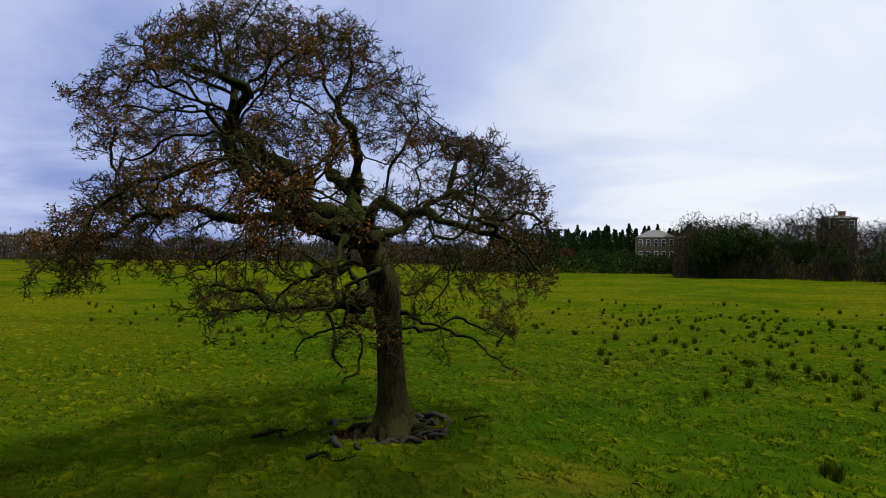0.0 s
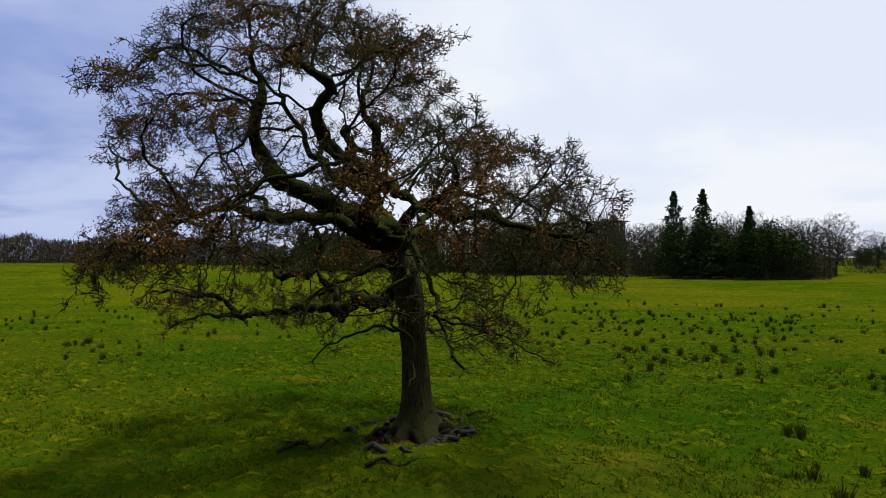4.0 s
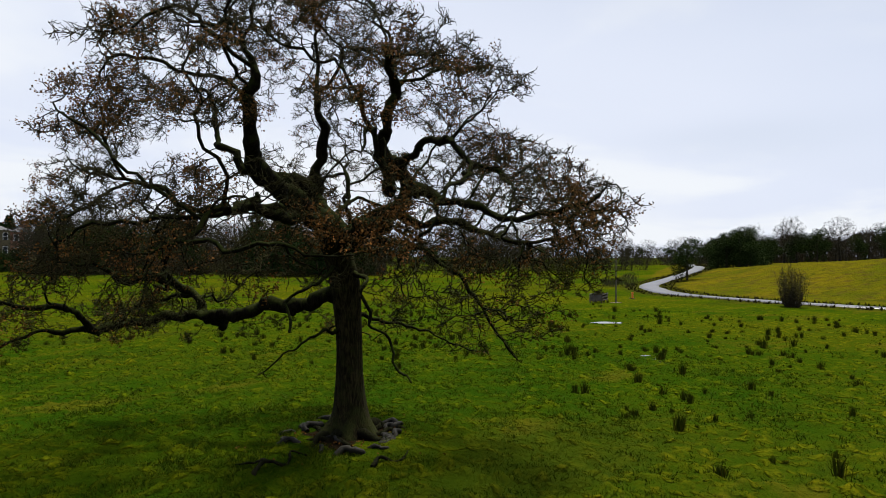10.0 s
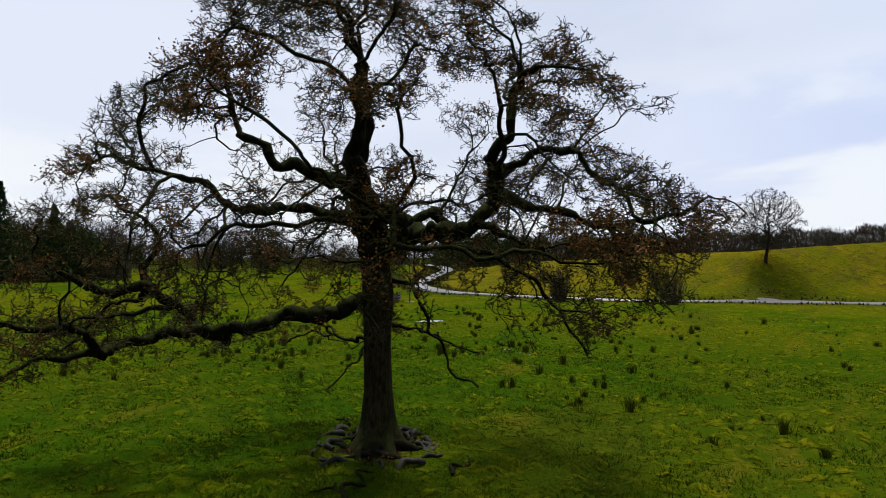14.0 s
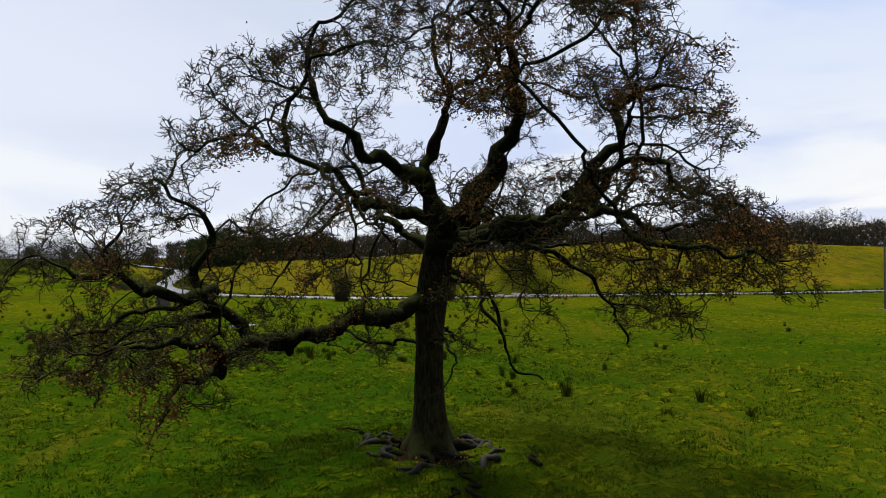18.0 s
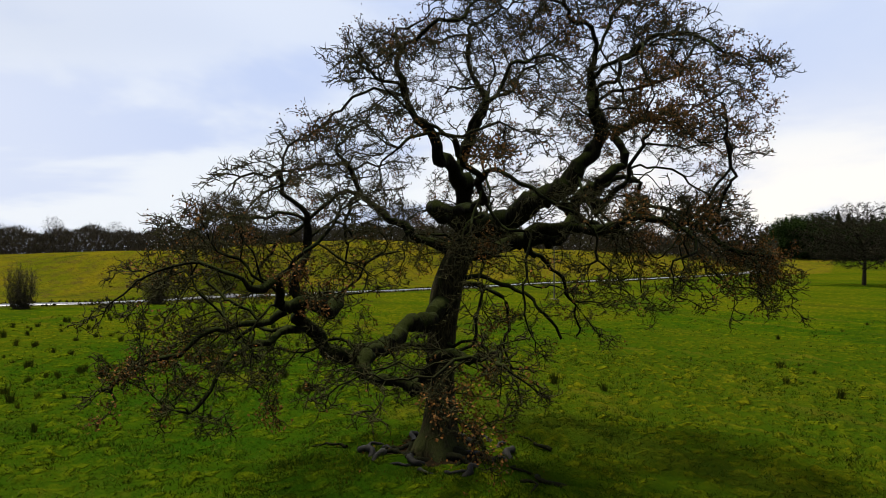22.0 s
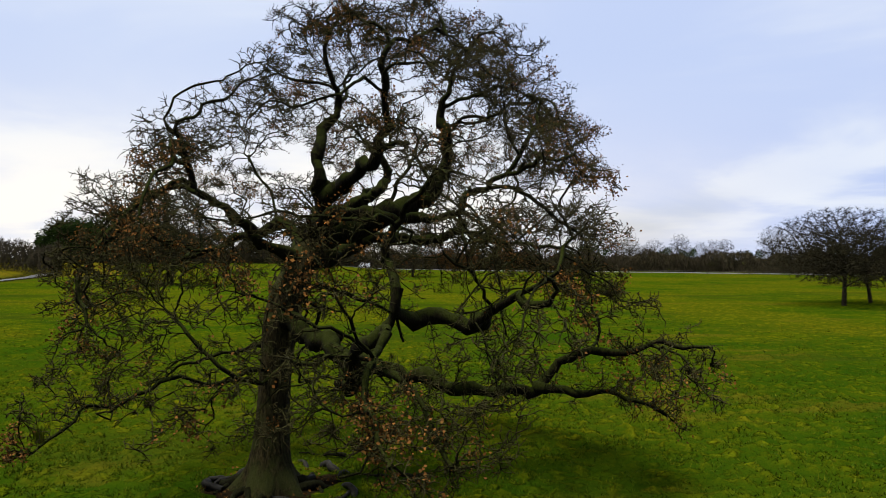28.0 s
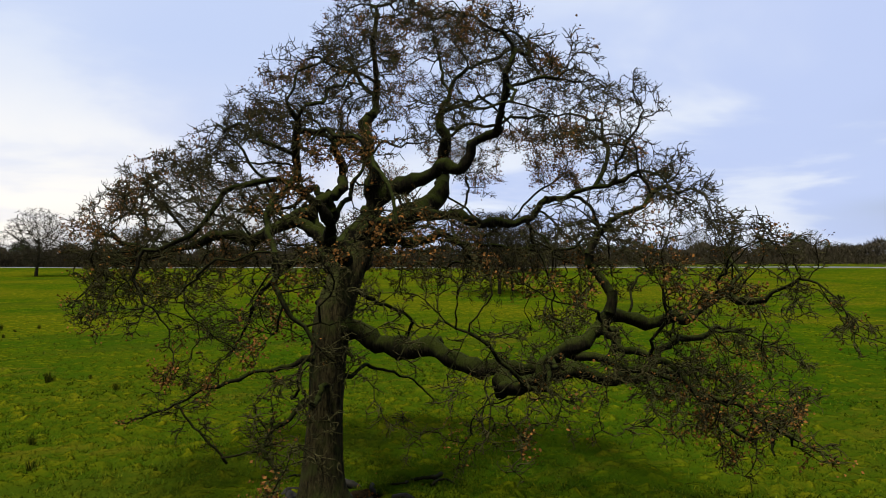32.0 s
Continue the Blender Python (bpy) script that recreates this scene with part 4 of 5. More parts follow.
def crooked(points, r0, r1, rng, sides=9, wander=0.03, mat=None):
    line = smooth_line(points, 0.09)
    n = len(line)
    k = rng.normal(size=(n, 3)) * wander
    k[1:-1] = (k[:-2] + k[1:-1] + k[2:]) / 3
    line = line + k
    d = unit(np.gradient(line, axis=0))
    r = np.linspace(r0, r1, n) * (1 + 0.14 * np.sin(np.arange(n) * 1.1))
    v = rings(line, d, r, sides).reshape(-1, 3)
    i = np.arange(n - 1)[:, None] * sides
    kk = np.arange(sides)
    f = np.stack([i + kk, i + (kk + 1) % sides, i + sides + (kk + 1) % sides, i + sides + kk], axis=2).reshape(-1, 4)
    return mesh_from("wood", v, f, mat or DEADWOOD, True)


def build_roots():
    rng = np.random.default_rng(21)
    for k in range(11):
        a0, r_in, sweep = 33 * k + rng.uniform(-10, 10), rng.uniform(0.6, 0.75), rng.choice((-1, 1)) * rng.uniform(25, 75)
        r_out, th = rng.uniform(1.3, 2.3), rng.uniform(0.07, 0.16)
        pts = []
        for t in np.linspace(0, 1, 6):
            a = radians(a0 + sweep * t)
            r = r_in + (r_out - r_in) * t
            x, y = r * math.cos(a), r * math.sin(a)
            pts.append((x, y, land_at(x, y) + 0.06 + 0.10 * math.sin(2.6 * t) + 0.05 * math.sin(9 * t + k) - 0.20 * t))
        ob = new("exposed_root", crooked(pts, th, th * 0.35, rng, 9, 0.07))
        tagged(ob, "bare weathered root in the worn soil round the oak", "root", "roots of the oak")
    # knotted wet root ends round the worn soil
    for k in range(20):
        a0 = 18 * k + rng.uniform(-16, 16)
        r, th = rng.uniform(1.0, 2.1), rng.uniform(0.05, 0.13)
        reach_, cross = rng.uniform(0.35, 0.9), rng.uniform(-0.5, 0.5)
        pts = []
        for t in np.linspace(-0.5, 0.5, 5):
            a, q = radians(a0 + degrees_of(reach_ * t / r)), r + cross * t + 0.1 * math.sin(7 * t + k)
            x, y = q * math.cos(a), q * math.sin(a)
            pts.append((x, y, land_at(x, y) - 0.10 + th * 0.5 + 0.20 * math.cos(3.0 * t)))
        ob = new("exposed_root", crooked(pts, th, th * 0.7, rng, 8, 0.05, WET_ROOT))
        tagged(ob, "dark knotted wet root beside the oak's foot", "root", "roots of the oak")
    for pts, r0 in ((((-4.0, -1.6), (-3.4, -1.1), (-2.9, -1.4), (-2.5, -0.9), (-2.1, -1.3)), 0.07), (((-1.3, -3.1), (-0.9, -2.8), (-0.5, -3.1), (0.1, -2.9)), 0.06), (((1.6, 2.2), (2.1, 2.6), (2.3, 3.2)), 0.05), (((-3.2, -0.7), (-3.6, -0.9), (-3.9, -0.5)), 0.045)):
        line = [(x, y, land_at(x, y) + 0.07 + 0.10 * (k % 2)) for k, (x, y) in enumerate(pts)]
        tagged(new("fallen_branch", crooked(line, r0, 0.02, rng, 7, 0.04)), "dead grey branch lying in the grass below the oak", "branch", "fallen branches")
    n = 420
    a, r = rng.uniform(0, 2 * np.pi, n), 1.0 + np.abs(rng.normal(scale=1.2, size=n))
    x, y = r * np.cos(a), r * np.sin(a)
    v, f = leaf_cards(np.column_stack([x, y, land(x, y) + 0.05]), 0.08, rng)
    tagged(new("fallen_leaves", mesh_from("fallen_leaves", v, f, OAK_LEAF)), "dry brown oak leaves scattered on the soil", "leaves", kind="stuff")


build_roots()


# ---- grass and rushes ----
def build_blades():
    rng = np.random.default_rng(31)
    n = 120000
    r = np.concatenate([rng.uniform(1.8, 26, n * 2 // 3), rng.uniform(20, 62, n // 3)])
    a = rng.uniform(0, 2 * np.pi, len(r))
    x, y = r * np.cos(a), r * np.sin(a)
    thick = wave(x, y, 1.9, 3.0) * 0.5 + wave(x, y, 0.5, 6.0) * 0.5
    m = rng.random(len(r)) < 0.55 + 0.45 * thick
    x, y, r, thick = x[m], y[m], r[m], thick[m]
    lump = 0.20 * tussocks(x, y, 0.70, 3) + 0.11 * tussocks(x + 40, y, 0.42, 4)
    base = np.column_stack([x, y, land(x, y) + lump * np.clip((60 - r) / 30, 0, 1) - 0.02])
    vs = []
    for _ in range(3):
        n = len(base)
        o = rng.normal(scale=0.06, size=(n, 3)) * (1, 1, 0)
        h = (rng.uniform(0.05, 0.13, n) * (1 + 0.5 * np.clip(thick, 0, 1)))[:, None]
        tip = base + o + np.column_stack([rng.normal(scale=0.07, size=n), rng.normal(scale=0.07, size=n), np.zeros(n)]) + h * np.array([0, 0, 1])
        w = rng.uniform(-1, 1, (n, 3)) * (1, 1, 0)
        w = unit(w) * (0.012 + r[:, None] * 0.0005)
        vs.append(np.stack([base + o - w, base + o + w, tip], axis=1))
    v = np.vstack(vs).reshape(-1, 3)
    f = np.arange(len(v)).reshape(-1, 3)
    tagged(new("grass_tufts", mesh_from("grass_tufts", v, f, BLADE)), "short bright green tussocky pasture grass", "grass", kind="stuff")


def rush_mesh(rng, height, blades):
    a = rng.uniform(0, 2 * np.pi, blades)
    r = np.abs(rng.normal(scale=0.13, size=blades))
    base = np.column_stack([r * np.cos(a), r * np.sin(a), np.full(blades, -0.06)])
    lean = np.column_stack([np.cos(a), np.sin(a), np.zeros(blades)]) * (rng.uniform(0.05, 0.42, blades) * height)[:, None]
    h = (height * rng.uniform(0.55, 1.1, blades))[:, None] * np.array([0, 0, 1])
    w = unit(rng.normal(size=(blades, 3)) * (1, 1, 0)) * 0.019
    mid = base + lean * 0.35 + h * 0.6
    tip = base + lean + h
    v = np.stack([base - w, base + w, mid + w * 0.8, mid - w * 0.8, tip], axis=1).reshape(-1, 3)
    k = np.arange(blades)[:, None] * 5
    f = np.vstack([k + np.array([0, 1, 2]), k + np.array([0, 2, 3]), k + np.array([3, 2, 4])])
    return v, f


def build_rushes():
    rng = np.random.default_rng(41)
    shapes = [rush_mesh(rng, h, b) for h, b in ((0.72, 70), (0.58, 60), (0.85, 80), (0.48, 50), (0.66, 70))]
    kinds = [mesh_from("rush_clump", v, f, RUSH) for v, f in shapes]
    near = ((12.0, 0.8), (10.1, -3.1), (17.5, 15.5), (15.4, 18.6), (12.5, 22.3), (11.0, -2.5), (12.2, 0.42), (6.3, -8.7), (13.7, -6.1), (8.7, -10.8), (10.5, -3.2),
            (6.5, -11.9), (14.2, -3.4), (14.7, 11.7), (12.9, 18.9), (7.1, -11.8), (17.9, -10.2), (12.5, 24.4), (15.9, 17.5), (19.2, 24.2), (10.6, -10.1))
    places = list(near)
    for (b0, b1), (r0, r1), count in (((-95, -5), (18, 56), 420), ((-60, 5), (32, 75), 170), ((3, 52), (26, 75), 150), ((-135, -90), (12, 50), 55), ((-210, -150), (20, 60), 30)):
        for _ in range(count):
            x, y, _z = spot(rng.uniform(b0, b1), rng.uniform(r0, r1))
            x, y = x + 2.5 * math.sin(y * 0.35), y + 2.5 * math.sin(x * 0.4)
            places.append((x, y))
    places.sort(key=lambda q: math.hypot(*q))
    vs, fs, off = [], [], 0
    for n, (x, y) in enumerate(places):
        k, s, a, tall = int(rng.integers(len(kinds))), rng.uniform(0.30, 0.8), rng.uniform(0, 360), rng.uniform(0.8, 1.35)
        m = pose(x, y, land_at(x, y), 0, 0, a) @ Matrix.Diagonal((s, s, s * tall, 1))
        if n < 285:
            ob = new("rush_clump", kinds[k])
            ob.matrix_world = m
            tagged(ob, "dark green clump of soft rush in the pasture", "rush", "rush clumps")
        else:
            q = np.array(m)
            v, f = shapes[k]
            vs.append(v @ q[:3, :3].T + q[:3, 3])
            fs.append(f + off)
            off += len(v)
    tagged(new("far_rushes", mesh_from("far_rushes", np.vstack(vs), np.vstack(fs), RUSH)), "dark green clumps of rush farther off in the pasture", "rush", kind="stuff")


build_blades()
build_rushes()


# ---- trees, woods and hedges round the pasture ----
def dome_tree(seed, height, width, clear, count, twigs=4, thin=0.016, tip=0.0012, power=2.5, wood=None):
    """Trunk and bare domed crown whose branches grow towards the free places of the dome."""
    rng = np.random.default_rng(seed)
    gr = Growth()
    k = -1
    top = height * (clear + 0.45 * (1 - clear))
    for z in np.linspace(-0.3, top, 9):
        sway = 0.02 * height * math.sin(z * 0.5 + seed)
        k = gr.node((sway, sway * 0.6, z), k, 0, height * (0.026 - 0.016 * max(z, 0) / top))
    low = height * max(clear, 0.06)
    for j in range(1, 10):
        a = j * 2.4 + rng.uniform(-0.4, 0.4)
        z0 = low * 0.8 + (top - low) * (j / 9) ** 0.9
        reach_ = width * rng.uniform(0.5, 0.75) * (1 - 0.45 * j / 9)
        z1 = z0 + height * rng.uniform(0.06, 0.22)
        gr.run(((0, 0, z0), (0.4 * reach_ * math.cos(a), 0.4 * reach_ * math.sin(a), z0 * 0.4 + z1 * 0.6), (reach_ * math.cos(a + 0.3), reach_ * math.sin(a + 0.3), z1)), height * 0.011, height * 0.0045, j, {0}, rng, 0.012 * height, height * 0.035)
    w = unit(rng.normal(size=(count, 3))) * rng.uniform(0.08, 1.0, (count, 1)) ** 0.45
    a = np.arctan2(w[:, 1], w[:, 0])
    lump = 1 + 0.13 * np.sin(3 * a + seed) * (1 - np.abs(w[:, 2])) + 0.10 * np.sin(5 * a + 4 * w[:, 2] + 2 * seed)
    mid, half = height * (1 + clear) / 2, height * (1 - clear) / 2
    t = np.column_stack([w[:, 0] * width * lump, w[:, 1] * width * lump, mid + w[:, 2] * half * (0.9 + 0.1 * lump)])
    t = t[t[:, 2] > 0.2]
    colonise(gr, t, height * 0.34, height * 0.032, height * 0.028, rng, 55, 0.22, (0, 0, low - 0.15 * height))
    at, up, lim = np.array(gr.at), np.array(gr.up), np.array(gr.limb)
    rad = np.array(gr.given)
    given = rad > 0
    area = np.zeros(len(at))
    for i in range(len(at) - 1, -1, -1):
        if not given[i]:
            rad[i] = max(height * tip, area[i] ** (1 / power))
        if up[i] >= 0:
            area[up[i]] += rad[i] ** power
    idx = np.arange(1, len(at))
    d = unit(at[idx] - at[up[idx]])
    m = lim[idx] == 0
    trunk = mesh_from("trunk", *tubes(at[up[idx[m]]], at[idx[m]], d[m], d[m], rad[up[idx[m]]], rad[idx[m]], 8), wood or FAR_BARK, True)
    m = ~m
    v, f = tubes(at[up[idx[m]]], at[idx[m]], d[m], d[m], rad[idx[m]] * 1.15, rad[idx[m]], 3)
    f = np.vstack([f[:, [0, 1, 2]], f[:, [0, 2, 3]]])
    e = np.repeat(idx[m & (rad[idx] < height * 0.004)], twigs)
    wd = unit(at[e] - at[up[e]] + 0.6 * height * 0.034 * rng.normal(size=(len(e), 3)))
    side = unit(np.cross(wd, rng.normal(size=(len(e), 3)))) * height * thin * 0.12
    tri = np.stack([at[e] - side, at[e] + side, at[e] + wd * height * rng.uniform(0.018, 0.05, (len(e), 1))], axis=1).reshape(-1, 3)
    f = np.vstack([f, np.arange(len(tri)).reshape(-1, 3) + len(v)])
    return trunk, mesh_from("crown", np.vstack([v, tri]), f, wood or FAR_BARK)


def brush_bush(seed, height, width):
    """Short stool and a column of upright thin stems with side twigs, bare from the ground up."""
    rng = np.random.default_rng(seed)
    n = 130
    a, r = rng.uniform(0, 2 * np.pi, n), np.sqrt(rng.random(n))
    flat = np.column_stack([np.cos(a), np.sin(a), np.zeros(n)])
    tall = height * rng.uniform(0.45, 1.0, n) * (1 - 0.25 * r ** 2)
    foot = flat * (0.45 * width * r)[:, None] + np.array([0, 0, -0.1])
    pts = [foot]
    for k in (1, 2, 3, 4):
        p = flat * (width * r * (0.45 + 0.55 * (k / 4) ** 0.6))[:, None] + rng.normal(scale=0.12, size=(n, 3))
        p[:, 2] = tall * k / 4
        pts.append(p)
    vs, fs, off = [], [], 0
    for k in range(4):
        d = unit(pts[k + 1] - pts[k])
        v, f = tubes(pts[k], pts[k + 1], d, d, np.full(n, 0.026 - 0.005 * k), np.full(n, 0.021 - 0.005 * k), 3)
        vs.append(v)
        fs.append(f + off)
        off += len(v)
        for _ in range(7):
            p = pts[k] + (pts[k + 1] - pts[k]) * rng.random((n, 1))
            w = unit(d + rng.normal(scale=0.8, size=(n, 3)))
            v, f = tubes(p, p + w * rng.uniform(0.25, 0.6, (n, 1)), w, w, np.full(n, 0.012), np.full(n, 0.005), 3)
            vs.append(v)
            fs.append(f + off)
            off += len(v)
    stool = bmesh.new()
    for k in range(5):
        cylinder(stool, (0.18 * math.cos(k * 1.3), 0.18 * math.sin(k * 1.3), -0.3), (0.3 * math.cos(k * 1.3), 0.3 * math.sin(k * 1.3), height * 0.35), 0.07, 0.03, 7)
    trunk = bpy.data.meshes.new("trunk")
    stool.to_mesh(trunk)
    stool.free()
    trunk.materials.append(FAR_BARK)
    return trunk, mesh_from("crown", np.vstack(vs), np.vstack(fs), SCRUB)


def leafy_meshes(seed, height, width, shape, mat, cards=1500, size=0.5):
    """Trunk and leafy crown; the crown is many small leaf clumps in uneven masses."""
    rng = np.random.default_rng(seed)
    bm = bmesh.new()
    cylinder(bm, (0, 0, -0.3), (0, 0, height * 0.75), height * 0.024, height * 0.008, 7)
    trunk = bpy.data.meshes.new("trunk")
    bm.to_mesh(trunk)
    bm.free()
    trunk.materials.append(FAR_BARK)
    t = rng.random(cards)
    a = rng.uniform(0, 2 * np.pi, cards)
    if shape == "cone":
        z = height * (0.06 + 0.94 * t ** 1.25)
        r = width * (1 - z / height) ** 0.85 * (0.74 + 0.26 * np.sin(z * 2.6 + 1.3 * np.sin(2 * a))) * rng.uniform(0.45, 1.08, cards)
        c = np.column_stack([r * np.cos(a), r * np.sin(a), z])
    else:
        k = 14
        zc = height * rng.uniform(0.32 if shape == "crown" else 0.12, 0.86, k)
        ac = rng.uniform(0, 2 * np.pi, k)
        rc = width * np.sqrt(np.clip(1 - ((zc / height - 0.5) / 0.52) ** 2, 0.05, 1)) * rng.uniform(0.2, 0.78, k)
        cc = np.column_stack([rc * np.cos(ac), rc * np.sin(ac), zc])
        w = rng.integers(k, size=cards)
        c = cc[w] + unit(rng.normal(size=(cards, 3))) * (rng.uniform(0.2, 1.0, (cards, 1)) ** 0.5) * np.array([width * 0.42, width * 0.42, height * 0.15])
    c[:, 2] = np.maximum(c[:, 2], 0.1)
    v, f = leaf_cards(c, size, rng)
    return trunk, mesh_from("crown", v, f, mat)


def tree_kind(name, trunk, crown, label, category="tree", extra=None):
    def plant(x, y, size=1.0, turn=0.0, group="", sink=0.0, words=""):
        ob = thing(name, (x, y, land_at(x, y) - sink), words or label, category, group, turn)
        ob.scale = (size, size, size)
        part("trunk", trunk, None, ob)
        part("crown", crown, None, ob)
        return ob
    return plant


BARE = [tree_kind("bare_tree", *dome_tree(s, h, w, c, 950, 6, 0.009, 0.0010), "bare winter tree at the edge of the pasture")
        for s, h, w, c in ((1, 15, 5.2, 0.16), (2, 14, 5.8, 0.14), (3, 16, 4.6, 0.2), (4, 13, 5.0, 0.12))]
FIELD_OAK = tree_kind("field_oak", *dome_tree(8, 14.5, 6.3, 0.16, 1900, 8, 0.010, 0.0013, 2.15, LONE_BARK), "bare spreading oak alone on the pasture")
FIR = [tree_kind("conifer", *leafy_meshes(20 + k, h, w, "cone", CONIFER, 3600, 0.5), "tall dark green conifer in the wood") for k, (h, w) in enumerate(((19, 6.4), (16, 4.4), (17, 6.0)))]
EVERGREEN = [tree_kind("evergreen_tree", *leafy_meshes(30 + k, h, w, "bush", IVY, 5200, 0.30), "dark ivy-clad evergreen tree") for k, (h, w) in enumerate(((12, 4.2), (10, 4.8), (13, 4.0)))]
RUSSET = tree_kind("russet_tree", *leafy_meshes(40, 9, 3.6, "crown", COPPER, 1300, 0.62), "young beech with copper brown winter leaves")
BUSH = [tree_kind("thorn_bush", *brush_bush(50 + k, h, w), "tall brushy leafless thorn bush beside the lane", "bush") for k, (h, w) in enumerate(((6.6, 2.1), (5.6, 1.8), (5.6, 2.2)))]


def scrub_belt(bearings, r0, r1, h0, h1, count, mat, label, seed, size=0.7):
    """Undergrowth that nobody could count, one mass of small clumps."""
    rng = np.random.default_rng(seed)
    count = count * 2 if mat is SCRUB else count
    b = np.radians(rng.uniform(bearings[0], bearings[1], count))
    r = rng.uniform(r0, r1, count)
    x, y = -np.sin(b) * r, np.cos(b) * r
    top = h0 + (h1 - h0) * (0.5 + 0.35 * np.sin(b * 61 + seed) + 0.25 * np.sin(b * 143 + 2 * seed))
    z = land(x, y) + top * rng.uniform(0, 1, count) ** 1.15
    if mat is SCRUB:
        # upright bare stems and twigs
        p = np.column_stack([x, y, z - 0.25 * size])
        up_ = unit(np.array([0, 0, 1.0]) + rng.normal(scale=0.38, size=(count, 3))) * size * rng.uniform(0.6, 1.3, (count, 1))
        side = unit(np.cross(up_, rng.normal(size=(count, 3)))) * size * rng.uniform(0.030, 0.075, (count, 1))
        v = np.stack([p - 0.6 * side, p + 0.6 * side, p + 0.55 * up_ + side, p + up_, p + 0.55 * up_ - side], axis=1).reshape(-1, 3)
        f = np.arange(count)[:, None] * 5 + np.arange(5)[None]
    else:
        v, f = leaf_cards(np.column_stack([x, y, z]), size * 0.7, rng)
    name = "undergrowth"
    tagged(new(name, mesh_from(name, v, f, mat)), label, "undergrowth", kind="stuff")


def wood(bearings, r0, r1, count, kinds, seed, size=(0.8, 1.15), group="trees of the wood", words=""):
    rng = np.random.default_rng(seed)
    for k in range(count):
        b = bearings[0] + (bearings[1] - bearings[0]) * (k + rng.uniform(0.1, 0.9)) / count
        x, y, _ = spot(b, rng.uniform(r0, r1))
        kinds[int(rng.integers(len(kinds)))](x, y, rng.uniform(*size), rng.uniform(0, 360), group, 0.2, words)


# north: the wood with the hall behind
wood((-36, -5.5), 156, 186, 62, BARE, 1, (0.9, 1.12))
wood((-22, -8), 152, 168, 7, EVERGREEN, 2, (0.8, 1.0))
wood((-34, -24), 150, 168, 9, EVERGREEN + BARE, 3, (0.9, 1.2))
wood((-12, -6), 152, 165, 6, EVERGREEN + BARE, 4, (0.8, 1.0))
FIR[1](*spot(-8.6, 156)[:2], 0.62, 15, "conifers of the wood", 0.1)
FIR[2](*spot(-9.7, 154)[:2], 0.66, 75, "conifers of the wood", 0.1)
wood((-5, 14), 205, 235, 26, EVERGREEN, 5, (0.6, 0.85))
wood((-8, 11), 265, 330, 80, FIR[1:], 6, (0.95, 1.15), "conifers of the plantation")
scrub_belt((-8, 12), 268, 300, 9, 15, 6000, CONIFER, "dark body of the conifer plantation", 14, 1.3)
for b, d, k, s in ((-5.2, 186, 0, 0.66), (-4.3, 190, 1, 0.68), (-3.5, 187, 2, 0.6), (-2.7, 190, 1, 0.64), (-1.8, 188, 0, 0.62), (-0.8, 189, 2, 0.42), (0.4, 187, 1, 0.68)):
    EVERGREEN[k](*spot(b, d)[:2], s, 55 * b, "evergreens before the hall", 0.1)
for b, d in ((4.6, 200), (7.0, 212)):
    RUSSET(*spot(b, d)[:2], 0.9, 30 * b, "russet trees", 0.1)
scrub_belt((-36, -5.5), 150, 174, 3, 8.0, 26000, SCRUB, "dense dark brown undergrowth along the foot of the wood", 3, 0.85)
scrub_belt((-9, 16), 180, 198, 2.5, 6.0, 15000, IVY, "dark evergreen shrubs before the plantation", 4)
for x, y, s in ((22.5, 151.0, 1.10), (25.5, 153.0, 1.22), (28.5, 151.5, 1.16), (31.5, 154.0, 1.25), (34.0, 152.0, 1.08)):
    EVERGREEN[2](x, y, s, 53 * x, "tall evergreens of the wood", 0.1, "tall dark evergreen among the bare trees of the wood")
for x, y, s in ((61.5, 136.5, 1.15), (67.5, 134.5, 1.25), (71.0, 130.5, 1.1), (77.0, 127.0, 1.3), (80.0, 130.0, 1.2)):
    EVERGREEN[1 if s < 1.2 else 2](x, y, s, 47 * x, "tall evergreens of the wood", 0.1, "tall dark evergreen among the bare trees of the wood")
for x, y, s in ((59.0, 134.0, 0.95), (65.0, 132.0, 0.97), (74.0, 128.0, 0.92)):
    FIR[0 if s > 0.93 else 1](x, y, s * 1.12, 40 * x, "tall conifers of the wood", 0.1, "tall dark conifer above the bare trees of the wood")
# north-west skyline
wood((14, 60), 335, 380, 40, BARE, 7, (0.75, 0.95), "far trees")
scrub_belt((12, 62), 320, 360, 9, 12.5, 24000, SCRUB, "far dark winter wood on the skyline", 5, 2.4)
BARE[1](-32.4, 228.8, 1.15, 20, "far trees", 0.15)
BARE[0](-177.2, 193.3, 1.1, 80, "far trees", 0.15)
wood((20, 30), 150, 240, 4, BARE, 8, (0.55, 0.7), "scattered field trees")
# north-east
for b, d, k, s in ((-37.4, 262, 0, 0.85), (-39.8, 262, 1, 0.95), (-36.0, 330, 2, 0.9)):
    EVERGREEN[k](*spot(b, d)[:2], s, 77 * b, "field trees")
wood((-49, -42), 250, 262, 13, BARE, 9, (0.95, 1.25), "row of bare trees")
wood((-64, -34), 330, 400, 34, BARE + EVERGREEN, 10, (0.9, 1.25), "far trees")
scrub_belt((-66, -33), 325, 350, 5, 13, 10000, SCRUB, "far dark hedge and trees on the skyline", 6, 1.4)
wood((-60, -47), 190, 205, 18, BARE[:2], 11, (0.4, 0.6), "hedgerow trees")
scrub_belt((-60, -36), 192, 199, 1.0, 3.0, 4000, SCRUB, "dark field hedge with gaps", 21, 0.64)
